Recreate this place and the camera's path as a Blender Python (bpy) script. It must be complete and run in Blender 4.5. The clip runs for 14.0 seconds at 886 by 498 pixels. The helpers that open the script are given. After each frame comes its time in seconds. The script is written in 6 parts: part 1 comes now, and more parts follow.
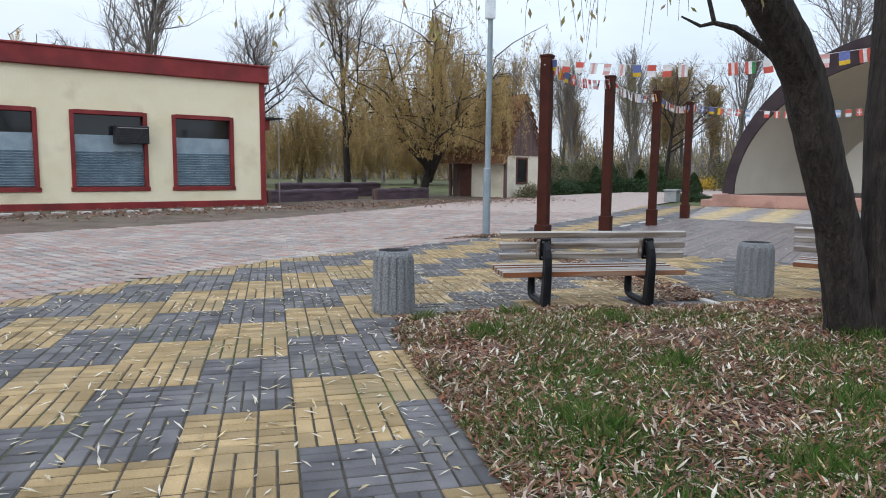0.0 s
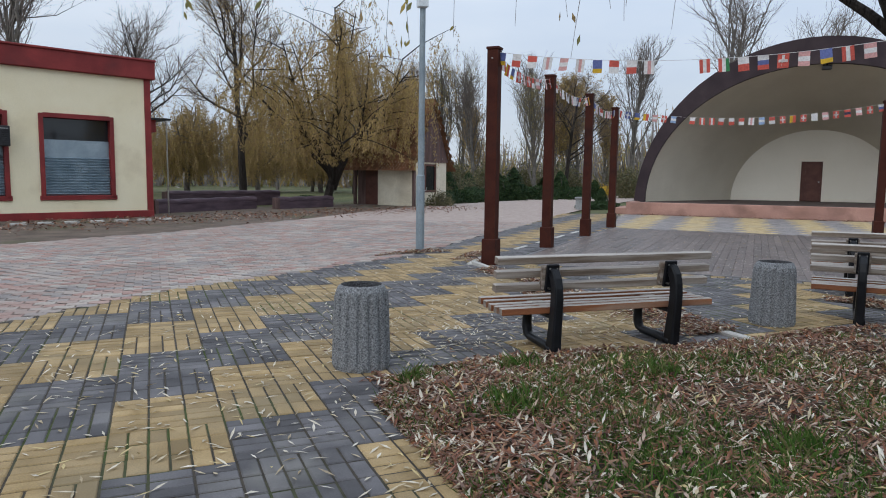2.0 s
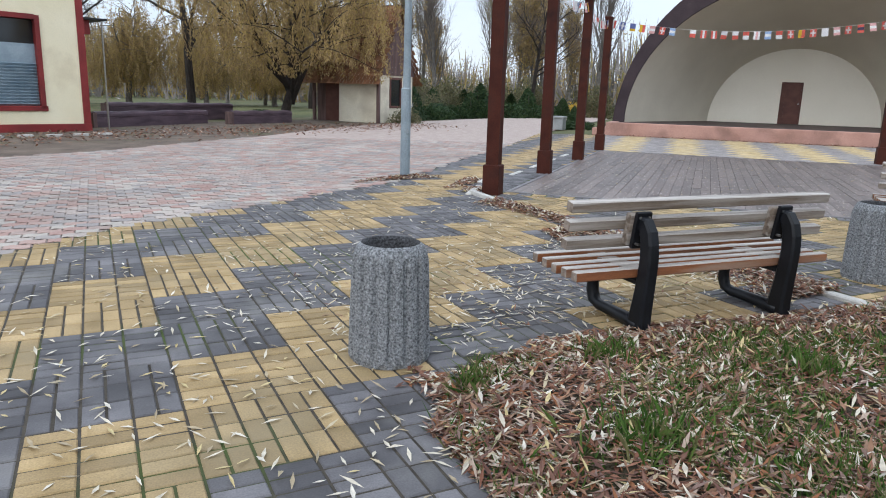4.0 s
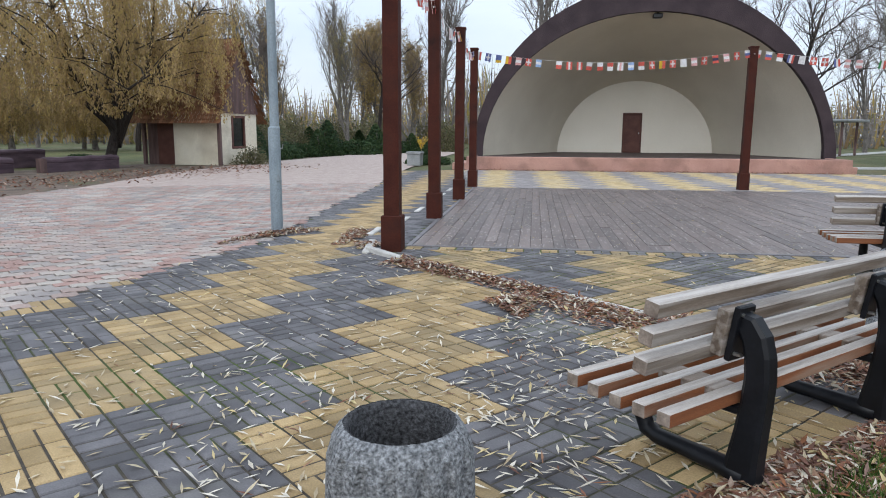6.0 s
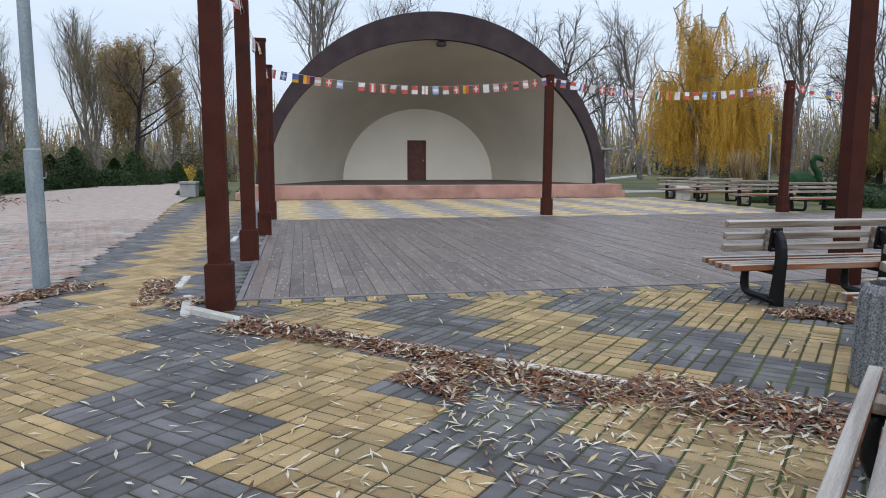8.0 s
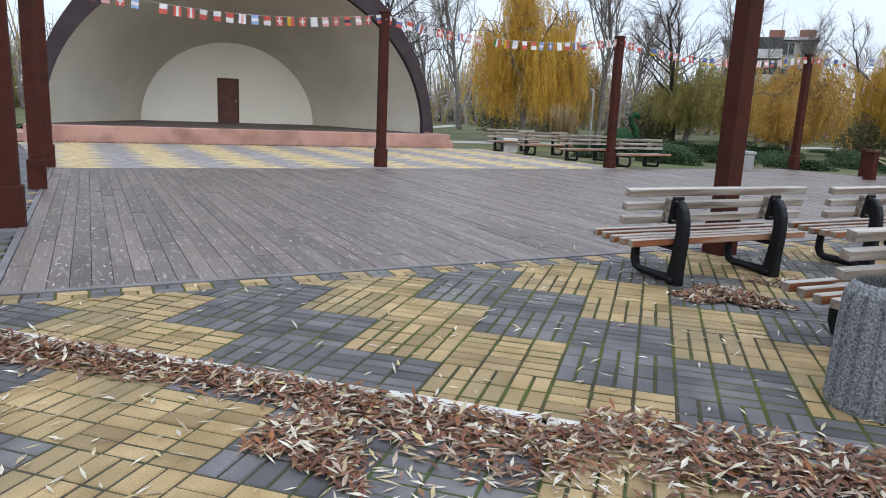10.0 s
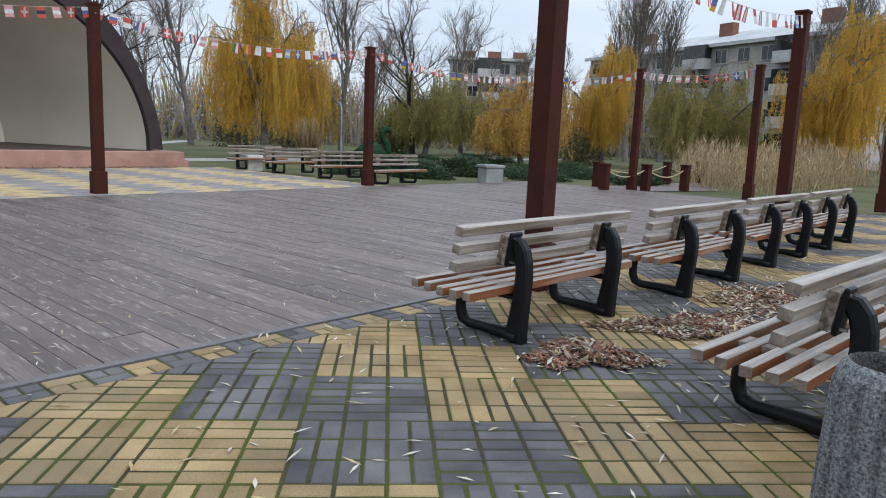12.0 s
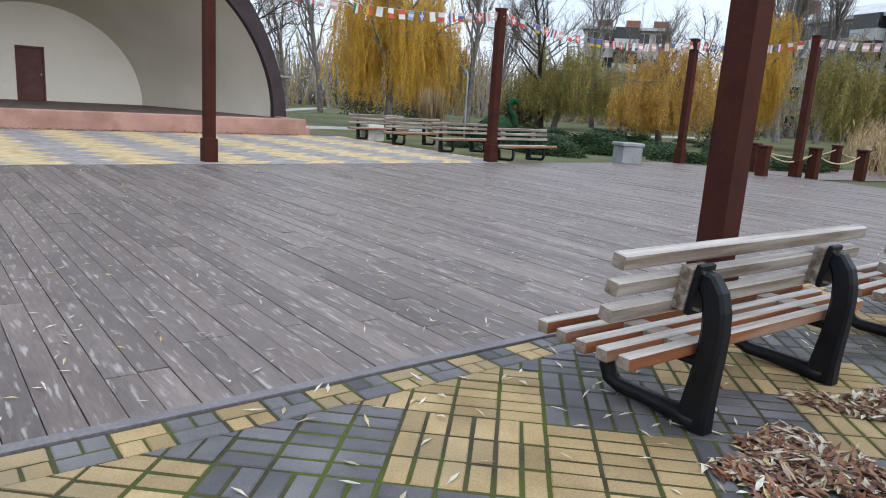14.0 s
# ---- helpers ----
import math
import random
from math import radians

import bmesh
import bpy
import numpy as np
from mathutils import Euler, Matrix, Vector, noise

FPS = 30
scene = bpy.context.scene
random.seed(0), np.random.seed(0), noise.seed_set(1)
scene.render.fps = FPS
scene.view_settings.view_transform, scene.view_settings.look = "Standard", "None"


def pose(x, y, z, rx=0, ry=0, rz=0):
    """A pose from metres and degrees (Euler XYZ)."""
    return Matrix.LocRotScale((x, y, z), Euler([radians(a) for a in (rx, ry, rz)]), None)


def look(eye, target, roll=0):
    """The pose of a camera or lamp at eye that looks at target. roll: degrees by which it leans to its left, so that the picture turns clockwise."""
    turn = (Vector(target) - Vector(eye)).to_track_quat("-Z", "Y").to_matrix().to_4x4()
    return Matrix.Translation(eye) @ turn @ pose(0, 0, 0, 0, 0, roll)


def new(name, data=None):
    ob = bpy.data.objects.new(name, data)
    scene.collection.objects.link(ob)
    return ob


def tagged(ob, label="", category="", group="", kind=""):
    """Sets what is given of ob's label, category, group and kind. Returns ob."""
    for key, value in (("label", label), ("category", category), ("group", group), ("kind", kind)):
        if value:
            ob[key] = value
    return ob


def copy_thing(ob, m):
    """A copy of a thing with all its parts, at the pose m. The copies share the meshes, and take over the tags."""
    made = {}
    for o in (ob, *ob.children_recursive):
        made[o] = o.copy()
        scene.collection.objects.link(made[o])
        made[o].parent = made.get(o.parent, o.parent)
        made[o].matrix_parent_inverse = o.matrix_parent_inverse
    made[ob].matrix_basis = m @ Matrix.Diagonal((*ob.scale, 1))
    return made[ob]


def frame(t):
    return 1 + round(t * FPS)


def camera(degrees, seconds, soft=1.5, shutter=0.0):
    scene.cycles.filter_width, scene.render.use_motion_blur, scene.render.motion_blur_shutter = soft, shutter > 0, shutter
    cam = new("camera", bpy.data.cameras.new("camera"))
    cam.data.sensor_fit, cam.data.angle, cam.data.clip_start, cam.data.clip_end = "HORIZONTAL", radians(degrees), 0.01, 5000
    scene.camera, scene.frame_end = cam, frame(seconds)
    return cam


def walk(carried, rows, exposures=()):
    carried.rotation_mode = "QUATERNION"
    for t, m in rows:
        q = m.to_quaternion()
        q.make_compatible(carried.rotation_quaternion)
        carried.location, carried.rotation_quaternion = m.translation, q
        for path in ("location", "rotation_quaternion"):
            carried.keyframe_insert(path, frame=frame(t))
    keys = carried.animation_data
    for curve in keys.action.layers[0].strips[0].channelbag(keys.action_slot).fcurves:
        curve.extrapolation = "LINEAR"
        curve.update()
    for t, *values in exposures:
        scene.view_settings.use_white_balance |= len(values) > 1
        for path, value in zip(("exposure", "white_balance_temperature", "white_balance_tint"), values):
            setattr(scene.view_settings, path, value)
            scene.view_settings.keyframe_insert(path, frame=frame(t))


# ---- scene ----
cam = camera(64.8, 14.0, soft=1.0)
PATH = [
    (0, (-0.039, 0.642, 1.495), (0.434, 2.572, 1.266), 0.6),
    (0.5, (-0.089, 1.158, 1.48), (0.301, 3.105, 1.242), 2.9),
    (1, (-0.153, 1.626, 1.477), (0.37, 3.54, 1.229), 0.6),
    (1.5, (-0.176, 2.102, 1.484), (0.381, 4.005, 1.228), 2.3),
    (2, (-0.295, 2.596, 1.479), (0.47, 4.433, 1.274), 0.7),
    (2.2, (-0.325, 2.753, 1.471), (0.467, 4.574, 1.231), -0.3),
    (4.3, (-0.143, 4.706, 1.413), (0.774, 6.43, 0.981), 2.3),
    (4.5, (-0.082, 4.943, 1.4), (0.933, 6.621, 1.008), 2.7),
    (5, (-0.005, 5.385, 1.407), (1.119, 6.997, 1.039), 1.1),
    (5.5, (0.089, 5.807, 1.426), (1.216, 7.424, 1.087), 2.8),
    (6, (0.101, 6.268, 1.444), (1.351, 7.794, 1.115), 0.3),
    (6.5, (0.225, 6.699, 1.434), (1.506, 8.209, 1.153), -0.5),
    (7, (0.405, 7.17, 1.391), (1.79, 8.598, 1.19), 1.7),
    (7.2, (0.426, 7.373, 1.369), (1.931, 8.681, 1.208), 0.2),
    (9.3, (1.324, 8.738, 1.414), (3.087, 9.612, 1.057), 2.4),
    (9.5, (1.461, 8.805, 1.393), (3.245, 9.65, 1.068), 2.3),
    (10, (1.796, 9.097, 1.389), (3.679, 9.65, 1.003), 2.4),
    (10.5, (2.174, 9.406, 1.389), (4.121, 9.737, 1.07), 0.9),
    (11, (2.543, 9.576, 1.407), (4.496, 9.91, 1.134), 1.8),
    (11.5, (3.012, 9.719, 1.375), (4.991, 9.799, 1.101), -0.3),
    (12, (3.405, 9.737, 1.383), (5.373, 9.576, 1.066), 2.3),
    (12.5, (3.78, 9.756, 1.375), (5.751, 9.698, 1.044), 2.8),
    (13, (4.184, 9.814, 1.384), (6.15, 9.75, 1.024), 0.3),
    (13.5, (4.617, 9.719, 1.39), (6.583, 9.812, 1.035), 1.9),
    (14, (4.983, 9.736, 1.377), (6.931, 9.915, 0.966), 3.6),
]
KELVIN, TINT = 5950, 10
EXPOSURES = [(0, -0.08), (0.5, -0.41), (1, -0.51), (2, -0.48), (4.5, 0.12), (5.5, 0.02), (6.5, -0.18), (7, -0.38), (9.5, 0.06), (11, -0.13), (11.5, -0.26), (12.5, -0.06), (13.5, 0.1), (14, 0.1)]
walk(cam, [(t, look(eye, target, roll)) for t, eye, target, roll in PATH], [(t, e, KELVIN, TINT) for t, e in EXPOSURES])

# ---- overcast sky and weak wide sun ----
SUN_ELEV, SUN_ROT = 34.0, 233.0
world = bpy.data.worlds.new("overcast_sky")
scene.world = world
world.use_nodes = True
wn, wl = world.node_tree.nodes, world.node_tree.links
wn.clear()
sky = wn.new("ShaderNodeTexSky")
sky.sky_type, sky.sun_disc = "NISHITA", False
sky.sun_elevation, sky.sun_rotation = radians(SUN_ELEV), radians(SUN_ROT)
sky.air_density, sky.dust_density = 1.15, 3.0
dim = wn.new("ShaderNodeVectorMath")
dim.operation = "SCALE"
dim.inputs["Scale"].default_value = 0.1
wl.new(sky.outputs[0], dim.inputs[0])
wco = wn.new("ShaderNodeTexCoord")
wmap = wn.new("ShaderNodeMapping")
wmap.inputs["Scale"].default_value = (1.0, 1.0, 3.2)
wl.new(wco.outputs["Generated"], wmap.inputs[0])
cloud = wn.new("ShaderNodeTexNoise")
cloud.inputs["Scale"].default_value, cloud.inputs["Detail"].default_value = 2.6, 6.0
wl.new(wmap.outputs[0], cloud.inputs["Vector"])
cramp = wn.new("ShaderNodeValToRGB")
cramp.color_ramp.elements[0].position, cramp.color_ramp.elements[0].color = 0.3, (0.74, 0.81, 0.90, 1)
cramp.color_ramp.elements[1].position, cramp.color_ramp.elements[1].color = 0.7, (0.93, 0.97, 1.0, 1)
wl.new(cloud.outputs["Fac"], cramp.inputs[0])
wmix = wn.new("ShaderNodeMixRGB")
wmix.inputs[0].default_value = 0.86
wl.new(dim.outputs[0], wmix.inputs[1])
wl.new(cramp.outputs[0], wmix.inputs[2])
# an overcast sky is about three times as bright overhead as at the horizon
wsep = wn.new("ShaderNodeSeparateXYZ")
wl.new(wco.outputs["Generated"], wsep.inputs[0])
wgrad = wn.new("ShaderNodeMapRange")
wgrad.inputs["To Min"].default_value, wgrad.inputs["To Max"].default_value = 1.45, 3.0
wl.new(wsep.outputs["Z"], wgrad.inputs["Value"])
wover = wn.new("ShaderNodeVectorMath")
wover.operation = "SCALE"
wl.new(wmix.outputs[0], wover.inputs[0])
wl.new(wgrad.outputs[0], wover.inputs["Scale"])
wbg = wn.new("ShaderNodeBackground")
wbg.inputs["Strength"].default_value = 0.72
wl.new(wover.outputs[0], wbg.inputs[0])
wout = wn.new("ShaderNodeOutputWorld")
wl.new(wbg.outputs[0], wout.inputs[0])
sun = new("sun", bpy.data.lights.new("sun", "SUN"))
sun.data.energy, sun.data.angle, sun.data.color = 1.1, radians(50), (1.0, 0.97, 0.92)
sun.matrix_world = look((-20, -15, 17), (0, 0, 0))


# ---- materials ----
def surface(name, dark, light, scale=6.0, fine=60.0, rough=0.8, bump=0.2, depth=0.004, metal=0.0, vary="", spread=0.25,
            stain=None, stain_scale=0.7, stain_at=(0.5, 0.7), stretch=(1, 1, 1), coat=0.0, ramp=None, local=False, spec=0.35, grain=1.0):
    """Two-scale procedural surface; vary: 'object' or 'island' for piece-to-piece change; ramp: colours picked per piece."""
    m = bpy.data.materials.new(name)
    m.use_nodes = True
    n, l = m.node_tree.nodes, m.node_tree.links
    b = n["Principled BSDF"]
    if local:
        src = n.new("ShaderNodeTexCoord").outputs["Object"]
    else:
        src = n.new("ShaderNodeNewGeometry").outputs["Position"]
    mp = n.new("ShaderNodeMapping")
    mp.inputs["Scale"].default_value = stretch
    l.new(src, mp.inputs[0])
    piece = None
    if vary == "island":
        piece = n.new("ShaderNodeNewGeometry").outputs["Random Per Island"]
    elif vary == "object":
        piece = n.new("ShaderNodeObjectInfo").outputs["Random"]
    if local and piece is not None:
        sh = n.new("ShaderNodeVectorMath")
        sh.operation = "MULTIPLY_ADD"
        sh.inputs[1].default_value = (37, 53, 29)
        l.new(piece, sh.inputs[0])
        l.new(mp.outputs[0], sh.inputs[2])
        vec = sh.outputs[0]
    else:
        vec = mp.outputs[0]

    def tex(s, d):
        t = n.new("ShaderNodeTexNoise")
        t.inputs["Scale"].default_value, t.inputs["Detail"].default_value = s, d
        l.new(vec, t.inputs["Vector"])
        return t.outputs["Fac"]

    def ramped(f, a, z, lo, hi):
        r = n.new("ShaderNodeValToRGB")
        r.color_ramp.elements[0].position, r.color_ramp.elements[0].color = a, (*lo, 1)
        r.color_ramp.elements[1].position, r.color_ramp.elements[1].color = z, (*hi, 1)
        l.new(f, r.inputs[0])
        return r.outputs[0]

    def mixed(kind, fac, a, c):
        x = n.new("ShaderNodeMixRGB")
        x.blend_type = kind
        if isinstance(fac, float):
            x.inputs[0].default_value = fac
        else:
            l.new(fac, x.inputs[0])
        l.new(a, x.inputs[1])
        l.new(c, x.inputs[2])
        return x.outputs[0]

    big, small = tex(scale, 4.0), tex(fine, 3.0)
    if ramp:
        r = n.new("ShaderNodeValToRGB")
        r.color_ramp.interpolation = "CONSTANT"
        els = r.color_ramp.elements
        while len(els) < len(ramp):
            els.new(0.5)
        for k, c in enumerate(ramp):
            els[k].position, els[k].color = k / len(ramp), (*c, 1)
        l.new(piece, r.inputs[0])
        col = mixed("MULTIPLY", 0.7, r.outputs[0], ramped(big, 0.3, 0.75, (0.6, 0.6, 0.6), (1.1, 1.1, 1.1)))
    else:
        col = ramped(big, 0.32, 0.7, dark, light)
    col = mixed("MULTIPLY", 1.0, col, ramped(small, 0.3, 0.7, (1 - 0.22 * grain,) * 3, (1 + 0.15 * grain,) * 3))
    if piece is not None and not ramp:
        col = mixed("MULTIPLY", 1.0, col, ramped(piece, 0.0, 1.0, (1 - spread,) * 3, (1 + spread * 0.6,) * 3))
    if stain:
        col = mixed("MIX", ramped(tex(stain_scale, 6.0), stain_at[0], stain_at[1], (0, 0, 0), (1, 1, 1)), col, ramped(small, 0.2, 0.8, tuple(c * 0.8 for c in stain), stain))
    l.new(col, b.inputs["Base Color"])
    b.inputs["Metallic"].default_value = metal
    b.inputs["Specular IOR Level"].default_value = spec
    b.inputs["Coat Weight"].default_value = coat
    l.new(ramped(small, 0.2, 0.8, (rough * 0.85,) * 3, (min(1, rough * 1.12),) * 3), b.inputs["Roughness"])
    if bump:
        bp = n.new("ShaderNodeBump")
        bp.inputs["Strength"].default_value, bp.inputs["Distance"].default_value = bump, depth
        l.new(small, bp.inputs["Height"])
        l.new(bp.outputs[0], b.inputs["Normal"])
    return m


def leafy(name, ramp, rough=0.7, through_light=0.25):
    """Leaves and grass: colour per leaf, a little light passing through."""
    m = surface(name, (0, 0, 0), (1, 1, 1), scale=1.5, fine=40, rough=rough, bump=0, vary="island", ramp=ramp, spec=0.2)
    n, l = m.node_tree.nodes, m.node_tree.links
    b = n["Principled BSDF"]
    tr = n.new("ShaderNodeBsdfTranslucent")
    l.new(b.inputs["Base Color"].links[0].from_socket, tr.inputs[0])
    mx = n.new("ShaderNodeMixShader")
    mx.inputs[0].default_value = through_light
    l.new(b.outputs[0], mx.inputs[1])
    l.new(tr.outputs[0], mx.inputs[2])
    l.new(mx.outputs[0], n["Material Output"].inputs[0])
    return m


def glass(name):
    m = bpy.data.materials.new(name)
    m.use_nodes = True
    b = m.node_tree.nodes["Principled BSDF"]
    b.inputs["Base Color"].default_value = (0.015, 0.018, 0.02, 1)
    b.inputs["Roughness"].default_value = 0.06
    b.inputs["Specular IOR Level"].default_value = 0.6
    return m


M = {}
M["paver_yellow"] = surface("paver_yellow", (0.265, 0.185, 0.083), (0.40, 0.29, 0.148), 3.0, 120, 0.8, 0.35, 0.003, vary="island", spread=0.32, stain=(0.24, 0.19, 0.11), stain_scale=1.1, stain_at=(0.5, 0.75))
M["paver_grey"] = surface("paver_grey", (0.072, 0.068, 0.072), (0.142, 0.135, 0.139), 3.0, 120, 0.72, 0.35, 0.003, vary="island", spread=0.36, stain=(0.22, 0.21, 0.19), stain_scale=1.3, stain_at=(0.55, 0.8))
M["paver_yellow_piece"] = surface("paver_yellow_piece", (0.265, 0.185, 0.083), (0.40, 0.29, 0.148), 3.0, 120, 0.8, 0.35, 0.003, vary="object", spread=0.32, stain=(0.24, 0.19, 0.11), stain_scale=1.1, stain_at=(0.5, 0.75))
M["paver_grey_piece"] = surface("paver_grey_piece", (0.072, 0.068, 0.072), (0.142, 0.135, 0.139), 3.0, 120, 0.72, 0.35, 0.003, vary="object", spread=0.36, stain=(0.22, 0.21, 0.19), stain_scale=1.3, stain_at=(0.55, 0.8))
M["paver_pink"] = surface("paver_pink", (0, 0, 0), (1, 1, 1), 0.6, 90, 0.8, 0.3, 0.003, vary="island", ramp=[(0.34, 0.26, 0.225), (0.40, 0.34, 0.30), (0.32, 0.285, 0.26), (0.38, 0.265, 0.225), (0.40, 0.355, 0.31), (0.28, 0.25, 0.235), (0.35, 0.225, 0.19)], stain=(0.36, 0.28, 0.24), stain_scale=0.35, stain_at=(0.5, 0.8))
M["pink_far"] = surface("pink_far", (0.32, 0.25, 0.22), (0.42, 0.345, 0.30), 3.0, 14, 0.85, 0.3, 0.01)
# forecourt blocks: sky sheen at a grazing view is put into these paler colours
M["paver_yellow_dry"] = surface("paver_yellow_dry", (0.40, 0.295, 0.14), (0.54, 0.42, 0.235), 3.0, 60, 0.75, 0.3, 0.003, vary="island", spread=0.2, stain=(0.44, 0.36, 0.24), stain_scale=0.6, stain_at=(0.5, 0.75))
M["paver_grey_dry"] = surface("paver_grey_dry", (0.20, 0.18, 0.175), (0.30, 0.275, 0.265), 3.0, 60, 0.7, 0.3, 0.003, vary="island", spread=0.2, stain=(0.32, 0.29, 0.26), stain_scale=0.6, stain_at=(0.5, 0.8))
M["joint"] = surface("joint", (0.035, 0.029, 0.022), (0.075, 0.063, 0.048), 8, 90, 0.95, 0.5, 0.006, stain=(0.055, 0.085, 0.012), stain_scale=0.55, stain_at=(0.5, 0.62))
M["moss_joint"] = surface("moss_joint", (0.035, 0.030, 0.016), (0.065, 0.058, 0.024), 5, 140, 0.95, 1.0, 0.01, stain=(0.075, 0.092, 0.010), stain_scale=1.6, stain_at=(0.44, 0.6))
M["kerb"] = surface("kerb", (0.42, 0.40, 0.37), (0.60, 0.58, 0.54), 4, 80, 0.85, 0.4, vary="object", spread=0.15)
M["deck"] = surface("deck", (0.092, 0.066, 0.057), (0.175, 0.135, 0.118), 2.6, 60, 0.48, 0.35, 0.003, vary="island", spread=0.34, stain=(0.33, 0.295, 0.27), stain_scale=34.0, stain_at=(0.57, 0.7), stretch=(1, 0.13, 1), local=True, spec=0.5, grain=1.5)
M["deck_piece"] = surface("deck_piece", (0.092, 0.066, 0.057), (0.175, 0.135, 0.118), 2.6, 60, 0.48, 0.35, 0.003, vary="object", spread=0.34, stain=(0.33, 0.295, 0.27), stain_scale=34.0, stain_at=(0.57, 0.7), stretch=(1, 0.13, 1), local=True, spec=0.5, grain=1.5)
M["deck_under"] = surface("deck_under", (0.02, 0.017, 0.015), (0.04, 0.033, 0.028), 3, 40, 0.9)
M["deck_edge"] = surface("deck_edge", (0.13, 0.12, 0.125), (0.2, 0.185, 0.185), 4, 60, 0.55, 0.2, metal=0.2)
M["post"] = surface("post_rusty_brown", (0.042, 0.012, 0.008), (0.085, 0.024, 0.014), 2.5, 60, 0.7, 0.3, 0.003, stain=(0.028, 0.012, 0.010), stain_scale=2.5, stain_at=(0.45, 0.7), spec=0.12)
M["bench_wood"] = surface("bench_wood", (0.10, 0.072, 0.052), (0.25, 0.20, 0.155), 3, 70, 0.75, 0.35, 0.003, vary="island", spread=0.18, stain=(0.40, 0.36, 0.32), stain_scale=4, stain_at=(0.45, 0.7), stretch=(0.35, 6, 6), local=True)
# upper faces of bench slats: weathered grey, with sky sheen painted in as well
M["slat_top_sheen"] = surface("slat_top_sheen", (0.25, 0.22, 0.195), (0.46, 0.415, 0.37), 3, 70, 0.75, 0.35, 0.003, vary="island", spread=0.18, stain=(0.54, 0.50, 0.46), stain_scale=4, stain_at=(0.45, 0.7), stretch=(0.35, 6, 6), local=True)
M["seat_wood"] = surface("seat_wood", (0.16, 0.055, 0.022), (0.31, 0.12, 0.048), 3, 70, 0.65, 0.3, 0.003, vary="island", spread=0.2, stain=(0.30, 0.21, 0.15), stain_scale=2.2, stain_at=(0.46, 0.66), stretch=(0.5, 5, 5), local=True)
M["end_grain"] = surface("end_grain", (0.15, 0.115, 0.09), (0.33, 0.27, 0.22), 14, 90, 0.85, 0.4)
M["iron"] = surface("cast_iron_black", (0.004, 0.0045, 0.006), (0.009, 0.010, 0.013), 6, 50, 0.42, 0.25, 0.002, spec=0.25)
M["steel"] = surface("bolt_steel", (0.35, 0.34, 0.33), (0.5, 0.49, 0.47), 20, 90, 0.4, 0.1, metal=1.0)
M["concrete"] = surface("pebble_concrete", (0.07, 0.073, 0.077), (0.36, 0.37, 0.38), 85, 140, 0.9, 1.0, 0.012)
# the pebble concrete again, darkened to paint the shade inside the bin
M["bin_inside_shade"] = surface("bin_inside_shade", (0.012, 0.012, 0.013), (0.10, 0.10, 0.105), 85, 140, 0.9, 1.0, 0.01)
M["pole_blue"] = surface("pole_pale_blue", (0.18, 0.22, 0.25), (0.26, 0.31, 0.34), 3, 50, 0.5, 0.15, stain=(0.2, 0.19, 0.17), stain_scale=3, stain_at=(0.62, 0.78))
M["lamp_glass"] = surface("lamp_glass", (0.6, 0.65, 0.68), (0.72, 0.76, 0.78), 6, 40, 0.3, 0)
M["plaster_shell"] = surface("plaster_shell", (0.585, 0.54, 0.445), (0.665, 0.62, 0.515), 0.5, 30, 0.9, 0.2, 0.006, grain=0.35, stain=(0.58, 0.53, 0.43), stain_scale=0.35, stain_at=(0.5, 0.85))
M["shell_back"] = surface("plaster_back", (0.76, 0.72, 0.62), (0.82, 0.78, 0.68), 0.6, 30, 0.9, 0.15, 0.005, grain=0.3)
M["shell_rim"] = surface("shell_rim", (0.030, 0.020, 0.024), (0.052, 0.036, 0.040), 1.5, 25, 0.85, 0.6, 0.02)
M["stage_pink"] = surface("stage_pink", (0.34, 0.185, 0.145), (0.46, 0.27, 0.215), 1.3, 40, 0.85, 0.3, 0.005, stain=(0.26, 0.15, 0.12), stain_scale=1.2, stain_at=(0.52, 0.75))
M["stage_floor"] = surface("stage_floor", (0.06, 0.045, 0.04), (0.11, 0.08, 0.07), 2, 40, 0.7)
M["door_brown"] = surface("door_brown", (0.085, 0.03, 0.022), (0.13, 0.05, 0.036), 3, 60, 0.55, 0.2)
M["wall_cream"] = surface("wall_cream", (0.75, 0.67, 0.46), (0.81, 0.74, 0.54), 0.9, 35, 0.85, 0.12, 0.003, grain=0.25, stain=(0.55, 0.45, 0.29), stain_scale=0.6, stain_at=(0.58, 0.85))
M["trim_red"] = surface("trim_red", (0.17, 0.018, 0.018), (0.25, 0.032, 0.030), 1.5, 40, 0.55, 0.2, stain=(0.12, 0.02, 0.02), stain_scale=1.0, stain_at=(0.5, 0.8))
M["shutter"] = surface("shutter_tin", (0.24, 0.31, 0.36), (0.36, 0.43, 0.48), 2, 40, 0.38, 0.15, metal=0.5)
M["glass"] = glass("window_glass")
M["black"] = surface("black_plastic", (0.012, 0.012, 0.014), (0.03, 0.03, 0.033), 8, 60, 0.5, 0.1)
M["soil"] = surface("soil", (0.085, 0.062, 0.046), (0.17, 0.13, 0.10), 1.2, 35, 0.95, 0.7, 0.02, stain=(0.10, 0.10, 0.045), stain_scale=0.5, stain_at=(0.55, 0.75))
M["lawn"] = surface("lawn_far", (0.050, 0.062, 0.020), (0.115, 0.118, 0.042), 0.25, 14, 0.95, 0.8, 0.04, stain=(0.14, 0.115, 0.06), stain_scale=0.3, stain_at=(0.5, 0.7))
